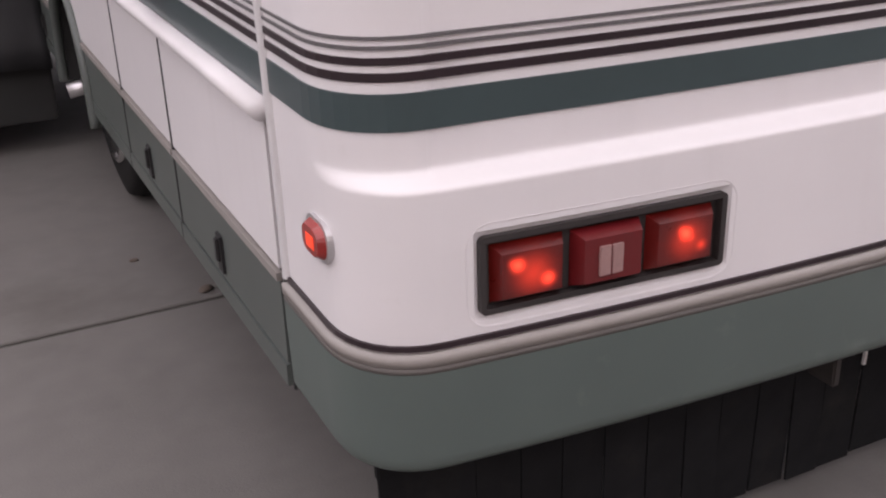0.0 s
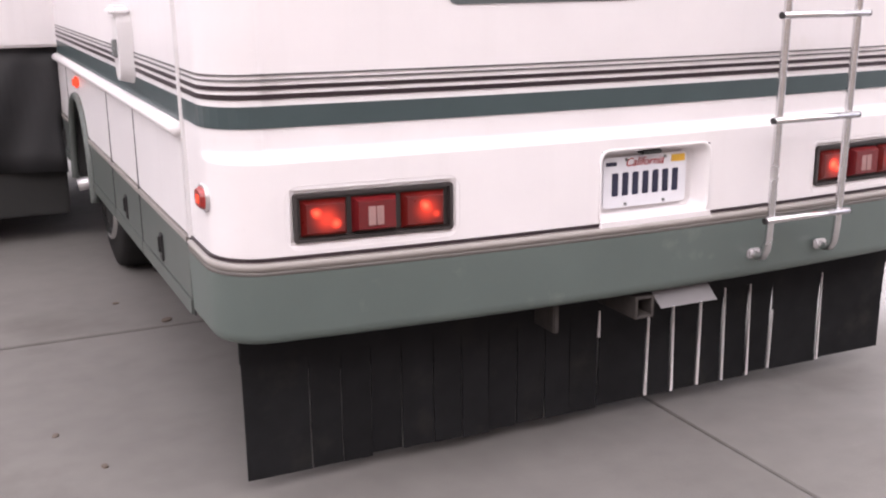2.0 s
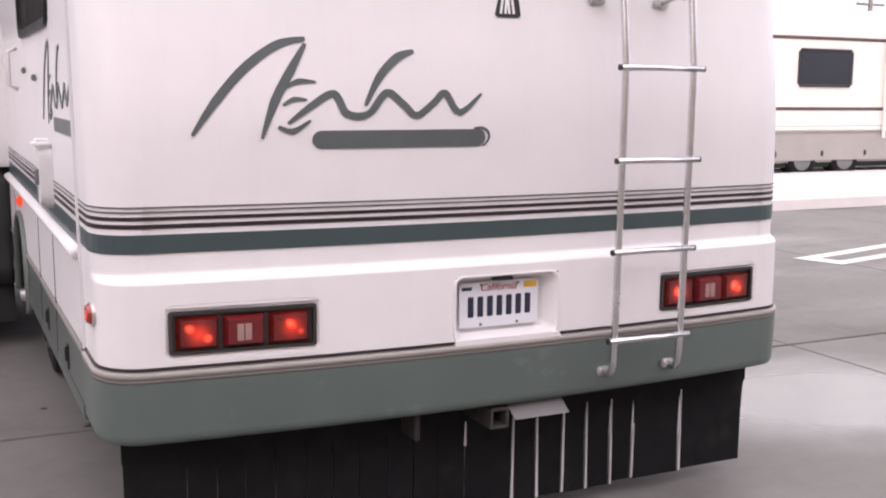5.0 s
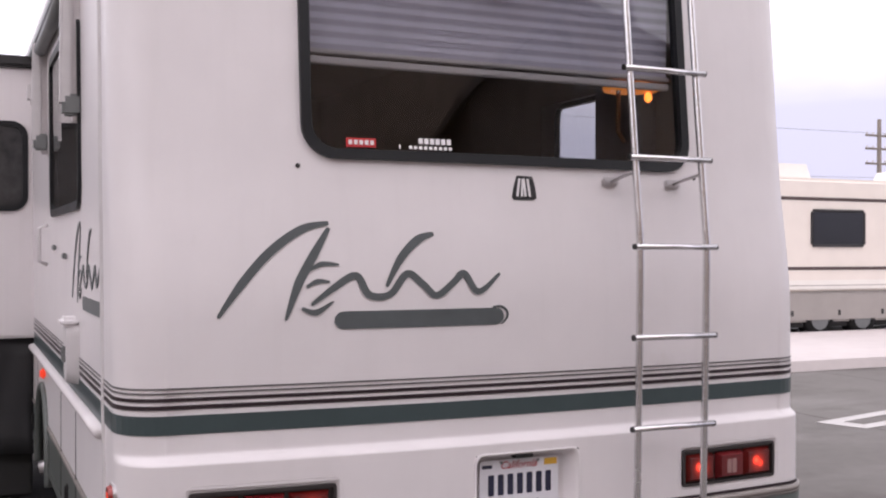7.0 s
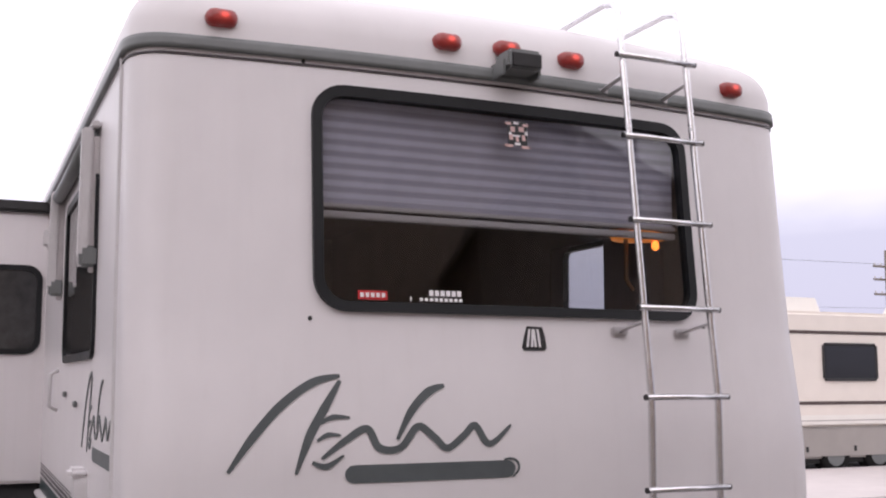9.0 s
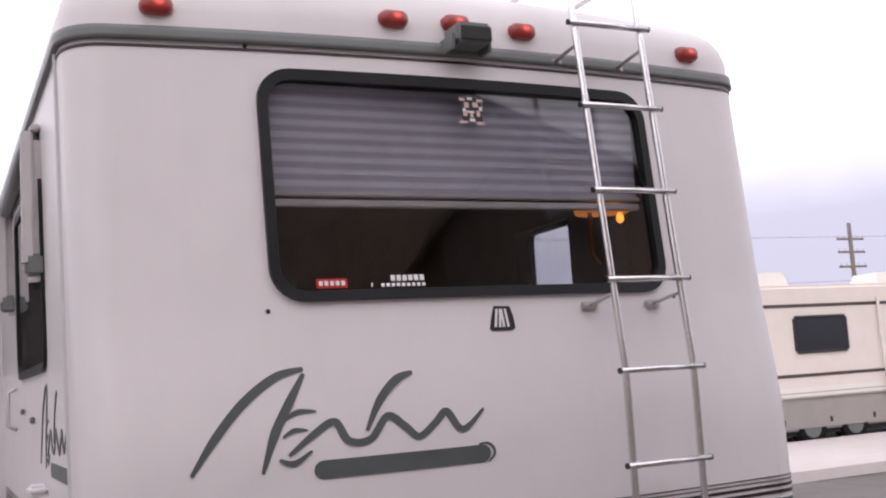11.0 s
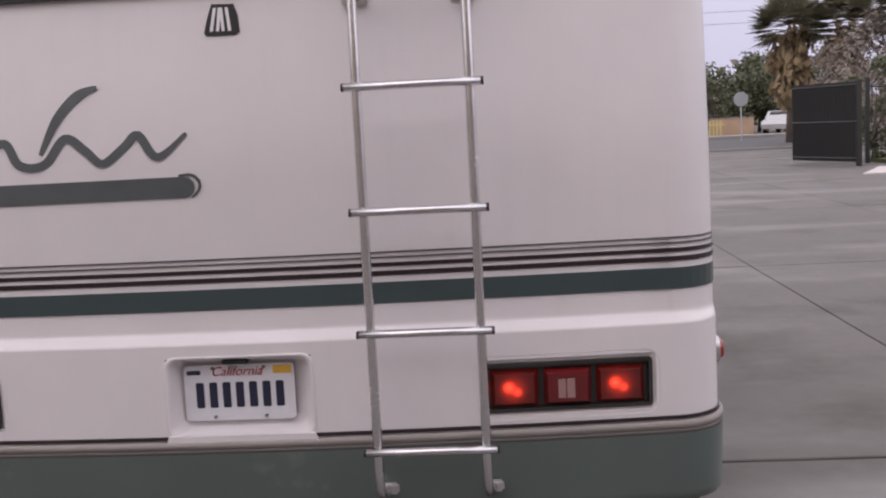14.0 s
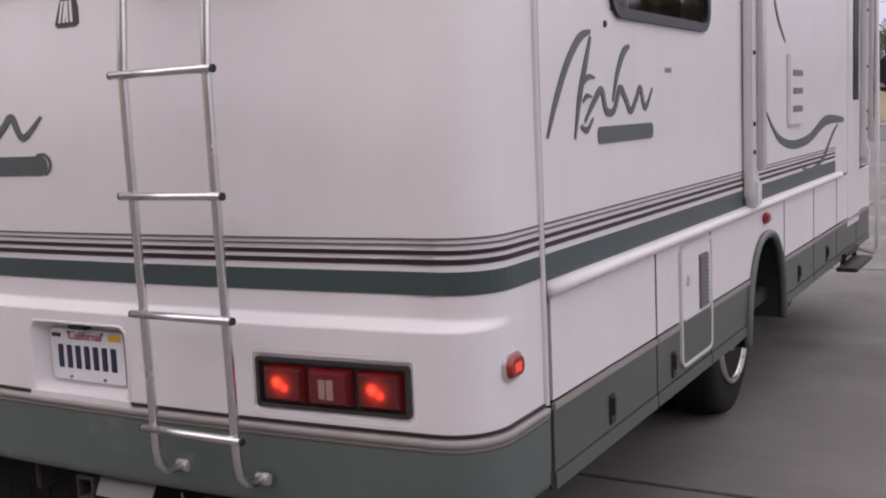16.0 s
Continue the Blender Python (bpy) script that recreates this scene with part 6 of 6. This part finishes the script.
def palm(at, h, seed, label):
    r = random.Random(seed)
    t = thing("palm_tree", label, "palm tree", "palm trees", at=at)
    part("trunk", tube([(0, 0, 0), (0.05, 0, h * 0.4), (0, 0, h)], [0.28, 0.24, 0.2], 10), BARK, t, smooth=True)
    skirt = new("dead_fronds", leaf_mesh("dead_fronds", [((0.35 * math.cos(k), 0.35 * math.sin(k), h - 0.5 - 0.22 * (k % 12)), 0.75 - 0.02 * (k % 12)) for k in range(36)], 26, 0.24, LEAF_DEAD, r, droop=1.2))
    skirt.parent = t
    verts, faces = [], []
    for k in range(84):
        az, el = r.uniform(0, 6.28), r.uniform(-0.35, 1.5)
        d = Vector((math.cos(az) * math.cos(el), math.sin(az) * math.cos(el), math.sin(el)))
        stem = Vector((0, 0, h)) + d * 1.0
        side = d.cross(Vector((0, 0, 1))).normalized()
        up = side.cross(d)
        for j in range(13):
            f = radians(-80 + 160 * j / 12)
            q = (d * math.cos(f) + side * math.sin(f)).normalized()
            tip = stem + q * r.uniform(0.8, 1.1) + Vector((0, 0, -0.12))
            n = len(verts)
            wq = (d * -math.sin(f) + side * math.cos(f)) * 0.05
            verts += [stem, (stem + tip) / 2 + wq + up * 0.03, tip, (stem + tip) / 2 - wq + up * 0.03]
            faces.append((n, n + 1, n + 2, n + 3))
    me = bpy.data.meshes.new("crown")
    me.from_pydata(verts, [], faces)
    me.materials.append(LEAF_PALM)
    crown = new("crown", me)
    crown.parent = t
    return t


def cypress(at, h, w, seed):
    r = random.Random(seed)
    t = thing("cypress_tree", "tall narrow dark cypress across the street", "tree", "cypresses", at=at)
    part("trunk", tube([(0, 0, 0), (0, 0, h * 0.9)], [0.2, 0.04], 8), BARK, t)
    crown = new("crown", leaf_mesh("crown", [((r.uniform(-0.2, 0.2), r.uniform(-0.2, 0.2), h * (0.08 + 0.9 * k / 30)), w * (1.0 - 0.75 * (k / 30) ** 2) * 0.6) for k in range(31)], 50, 0.2, LEAF_FIR, r, shape=(1, 1, 1.3)))
    crown.parent = t


palm((18.9, 43.9, 0), 5.3, 1, "fan palm with a skirt of dead fronds")
palm((14.75, 47.0, 0), 4.9, 6, "fan palm with a skirt of dead fronds")
palm((16.9, 46.6, 0), 4.9, 2, "fan palm with a skirt of dead fronds")
palm((26.8, 54.0, 0), 4.6, 3, "small fan palm beside the street")
palm((23.3, 52.0, 0), 4.6, 4, "small fan palm beside the street")
tree((15.5, 28.7, 0), 3.1, 1.15, 1.3, LEAF_BRIGHT, "young green tree behind the fence", 11, 26, 50, 0.10)
tree((12.6, 29.4, 0), 2.6, 1.2, 0.5, LEAF, "dense green shrub behind the fence", 12, 26, 50, 0.10)
tree((14.2, 36.5, 0), 3.6, 2.2, 0.8, LEAF_GREY, "twiggy bare shrub behind the fence", 13, 30, 60, 0.12)
tree((17.6, 44.0, 0), 5.0, 2.4, 1.0, LEAF_GREY, "twiggy bare tree beside the palms", 14, 34, 60, 0.14)
tree((20.6, 45.0, 0), 4.0, 2.0, 1.0, LEAF_GREY, "twiggy bare tree beside the palms", 15, 30, 60, 0.14)
tree((7.4, 71.5, 0), 9.5, 2.6, 1.2, LEAF, "tall dense green tree across the street", 16, 70, 80, 0.2)
tree((9.2, 69.5, 0), 3.6, 1.9, 0.6, LEAF_BRIGHT, "green shrub across the street", 17, 30, 60, 0.14)
tree((11.6, 66.0, 0), 4.8, 2.2, 1.0, LEAF_GREY, "bare brown tree across the street", 18, 34, 60, 0.16)
tree((19.8, 69.0, 0), 4.6, 3.0, 0.8, LEAF, "wide dark green tree across the street", 27, 44, 70, 0.18)
tree((15.0, 68.0, 0), 3.9, 3.2, 1.0, LEAF, "wide green tree across the street", 19, 44, 70, 0.18)
tree((18.6, 71.0, 0), 4.6, 3.0, 1.2, LEAF, "wide green tree across the street", 20, 44, 70, 0.18)
tree((23.5, 72.0, 0), 5.2, 3.0, 1.2, LEAF_GREY, "bare brown tree across the street", 21, 40, 70, 0.18)
tree((0.6, 84.0, 0), 6.2, 3.6, 1.4, LEAF_GREY, "bare brown tree behind the house", 22, 40, 70, 0.2)
tree((-5.0, 82.0, 0), 6.4, 3.2, 1.4, LEAF, "green tree behind the house", 23, 40, 70, 0.2)
for i, (x, y, h) in enumerate(((6.6, 78.5, 11.5), (8.7, 79.0, 11.0), (10.2, 78.5, 10.5), (11.4, 79.0, 12.5))):
    cypress((x, y, 0), h, 0.9, 40 + i)
fir = thing("fir_tree", "pointed dark fir across the street", "tree", at=(15.6, 83.0, 0))
part("trunk", tube([(0, 0, 0), (0, 0, 7.0)], [0.2, 0.02], 8), BARK, fir)
r5 = random.Random(5)
fir_crown = new("crown", leaf_mesh("crown", [((r5.uniform(-1, 1) * 1.6 * (1 - k / 40), r5.uniform(-1, 1) * 1.6 * (1 - k / 40), 1.0 + 6.1 * k / 40), 0.18 + 0.75 * (1 - k / 40)) for k in range(41)], 60, 0.17, LEAF_FIR, r5, droop=0.4))
fir_crown.parent = fir
r6 = random.Random(6)
belt = [((x + r6.uniform(-2, 2), 95 + r6.uniform(-6, 10), r6.uniform(0.5, 3.4) + 1.2 * math.sin(x * 0.31) + 0.8 * math.sin(x * 0.13)), r6.uniform(1.2, 2.2)) for x in spread(-70, 130, 330)]
far_trees = new("far_trees", leaf_mesh("far_trees", belt, 40, 0.42, LEAF_GREY, r6))
tagged(far_trees, "hazy belt of mixed trees in the distance", "woods", kind="stuff")
belt = [((x + r6.uniform(-2, 2), 88 + r6.uniform(-4, 6), r6.uniform(0.3, 2.2)), r6.uniform(0.8, 1.6)) for x in spread(-70, 130, 160)]
far_bushes = new("far_trees", leaf_mesh("far_bushes", belt, 40, 0.3, LEAF, r6))
tagged(far_bushes, "dark green bushes along the far gardens", "woods", kind="stuff")
tufts = []
while len(tufts) < 260:
    x, y = r6.uniform(11.9, 17.3), r6.uniform(22.1, 27.7)
    if (x - 12.7) > -(y - 22.6) * 0.16 + 0.1 and (x - 14.6) < (y - 22.0) * 0.48 - 0.1 and y > 22.7 - (x - 12.7) * 0.3:
        tufts.append(((x, y, 0.16), r6.uniform(0.1, 0.22)))
weeds = new("weeds", leaf_mesh("weeds", tufts, 22, 0.10, LEAF_BRIGHT, r6))
tagged(weeds, "low green weeds and grass in the bed", "weeds", kind="stuff")

# ---- houses across the street ----
STUCCO = mat("pale_yellow_stucco", (0.46, 0.40, 0.28), 0.85, vary=0.08, scale=2)
GREY_WALL = mat("grey_house_wall", (0.32, 0.31, 0.30), 0.85, vary=0.1, scale=2)
SHINGLE = mat("grey_brown_shingles", (0.17, 0.15, 0.14), 0.9, vary=0.25, scale=8, bump=0.3, bump_scale=8)


def house(at, turn, w, d, h, ridge, wall, label):
    t = thing("house", label, "house", "houses across the street", at=at, turn=turn)
    part("wall", join(box(-w / 2, w / 2, 0, d, 0, h), slab_between([(-w / 2, 0, h), (w / 2, 0, h), (0, 0, h + ridge)], [(-w / 2, d, h), (w / 2, d, h), (0, d, h + ridge)])), wall, t)
    for s in (-1, 1):
        o = [(s * (w / 2 + 0.5), -0.6, h - 0.5 * ridge / (w / 2)), (0, -0.6, h + ridge), (0, d + 0.6, h + ridge), (s * (w / 2 + 0.5), d + 0.6, h - 0.5 * ridge / (w / 2))]
        part("roof", slab_between([(x, y, z + 0.16) for x, y, z in o], [(x, y, z + 0.02) for x, y, z in o]), SHINGLE, t)
    for x in (-w * 0.27, w * 0.2):
        win = part("window", box(x - 0.7, x + 0.7, -0.06, 0.02, 1.0, 2.0, 0.02), LINE, t, "white framed window")
        part("pane", box(x - 0.62, x + 0.62, -0.075, -0.05, 1.08, 1.92), DARK_GLASS, win)
    part("door", box(-0.1, 0.8, -0.05, 0.03, 0, 2.05, 0.01), BROWN, t)
    return t


house((-1.2, 74.0, 0), 4, 8.5, 8, 2.5, 1.5, STUCCO, "pale yellow stucco house with a gable roof")
house((6.0, 80.0, 0), 0, 7, 8, 2.4, 1.2, GREY_WALL, "grey house behind parked cars")
house((29.5, 60.5, 0), -8, 9, 7, 2.3, 1.0, GREY_WALL, "low grey house with a shingle roof")
stop = thing("road_sign", "back of an octagonal road sign on a post", "road sign", at=(13.75, 52.9, 0))
part("post", tube([(0, 0, 0), (0, 0, 2.3)], 0.035, 8), ZINC, stop)
part("board", slab_between([(0.38 * math.cos(radians(22.5 + 45 * k)), -0.04, 2.05 + 0.38 * math.sin(radians(22.5 + 45 * k))) for k in range(8)], [(0.38 * math.cos(radians(22.5 + 45 * k)), -0.02, 2.05 + 0.38 * math.sin(radians(22.5 + 45 * k))) for k in range(8)]), ZINC, stop)

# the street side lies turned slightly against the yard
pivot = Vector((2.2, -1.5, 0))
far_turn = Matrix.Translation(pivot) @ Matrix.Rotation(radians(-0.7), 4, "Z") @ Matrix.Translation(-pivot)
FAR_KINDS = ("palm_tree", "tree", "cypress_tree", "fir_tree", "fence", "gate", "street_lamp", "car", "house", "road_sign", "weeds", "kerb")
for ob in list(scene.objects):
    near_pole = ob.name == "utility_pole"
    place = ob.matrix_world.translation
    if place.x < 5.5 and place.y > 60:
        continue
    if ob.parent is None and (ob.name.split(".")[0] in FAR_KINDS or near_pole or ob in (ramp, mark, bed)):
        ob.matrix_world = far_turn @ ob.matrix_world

# ---- closing the yard behind the walk: a dark brown shed that the glass mirrors ----
SHED = mat("brown_siding", (0.42, 0.34, 0.28), 0.8, vary=0.2, scale=3, bump=0.3, bump_scale=30)
shed = thing("building", "tall brown gabled building behind the yard", "building")
for x0, x1, y0, h, ridge in ((-12.0, 24.0, -13.0, 8.6, 1.6),):
    xm = (x0 + x1) / 2
    part("wall", join(box(x0, x1, y0 - 9, y0, 0, h), slab_between([(x0, y0, h), (x1, y0, h), (xm, y0, h + ridge)], [(x0, y0 - 9, h), (x1, y0 - 9, h), (xm, y0 - 9, h + ridge)])), SHED, shed)
    for s, xe in ((-1, x0), (1, x1)):
        o = [(xe + s * 0.5, y0 + 0.5, h - 0.2), (xm, y0 + 0.5, h + ridge), (xm, y0 - 9.5, h + ridge), (xe + s * 0.5, y0 - 9.5, h - 0.2)]
        part("roof", slab_between([(x, y, z + 0.18) for x, y, z in o], [(x, y, z + 0.02) for x, y, z in o]), SHINGLE, shed)

DARK_SIDING = mat("dark_brown_planks", (0.2, 0.165, 0.14), 0.8, vary=0.2, scale=3, bump=0.3, bump_scale=30)
barn = thing("building", "small dark brown gabled shed in front of the brown building", "building")
bx0, bx1, by0, by1, bz, br = 7.45, 13.25, -12.9, -10.6, 6.5, 7.95
bxm = (bx0 + bx1) / 2
part("wall", join(box(bx0, bx1, by0, by1, 0, bz), slab_between([(bx0, by1, bz), (bx1, by1, bz), (bxm, by1, br)], [(bx0, by0, bz), (bx1, by0, bz), (bxm, by0, br)])), DARK_SIDING, barn)
for s, xe in ((-1, bx0), (1, bx1)):
    o = [(xe + s * 0.4, by1 + 0.4, bz - 0.19), (bxm, by1 + 0.4, br), (bxm, by0 - 0.05, br), (xe + s * 0.4, by0 - 0.05, bz - 0.19)]
    part("roof", slab_between([(x, y, z + 0.16) for x, y, z in o], [(x, y, z + 0.02) for x, y, z in o]), SHINGLE, barn)

# added wall out of view; blocks sky light from the motorhome's left flank
west = thing("building", "unseen brown wall added to darken the motorhome's left side", "building")
part("wall", box(-14.0, -13.6, -12.5, 24.0, 0, 5.2, 0.02), SHED, west)
part("roof", slab_between([(-13.2, -12.4, 5.1), (-13.2, 24.4, 5.1), (-17.0, 24.4, 6.2), (-17.0, -12.4, 6.2)], [(-13.2, -12.4, 5.25), (-13.2, 24.4, 5.25), (-17.0, 24.4, 6.35), (-17.0, -12.4, 6.35)]), SHINGLE, west)

# ---- grit on the yard ----
rng = random.Random(21)
PEBBLES = ((0.312, 2.34, 0.014), (0.426, 2.035, 0.014), (0.884, 3.41, 0.024), (0.72, 3.77, 0.014))
for x, y, s in PEBBLES:
    bm = bmesh.new()
    bmesh.ops.create_icosphere(bm, subdivisions=2, radius=1.0)
    for v in bm.verts:
        v.co = Vector((v.co.x * s * (1 + 0.35 * rng.random()), v.co.y * s * 0.7 * (1 + 0.3 * rng.random()), max(0.0, v.co.z * s * 0.45 + s * 0.2)))
    o = part("pebble", bm, BARK, None)
    o.matrix_world = pose(x, y, 0.0, 0, 0, rng.uniform(0, 360))
    tagged(o, "small dark bit of grit on the concrete", "pebble", "grit on the yard")

# ---- the yard's slabs ----
SX, SY = 2.87, 5.96
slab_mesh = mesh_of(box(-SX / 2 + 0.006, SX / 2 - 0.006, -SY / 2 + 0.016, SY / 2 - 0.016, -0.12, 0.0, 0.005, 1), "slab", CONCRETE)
slab_rng = random.Random(9)
for i in range(-7, 11):
    for j in range(-5, 6):
        o = new("slab", slab_mesh)
        o.parent = yard
        o.location = (2.24 + SX * (i + 0.5), 3.34 + SY * (j + 0.5), slab_rng.uniform(-0.0015, 0.0015))
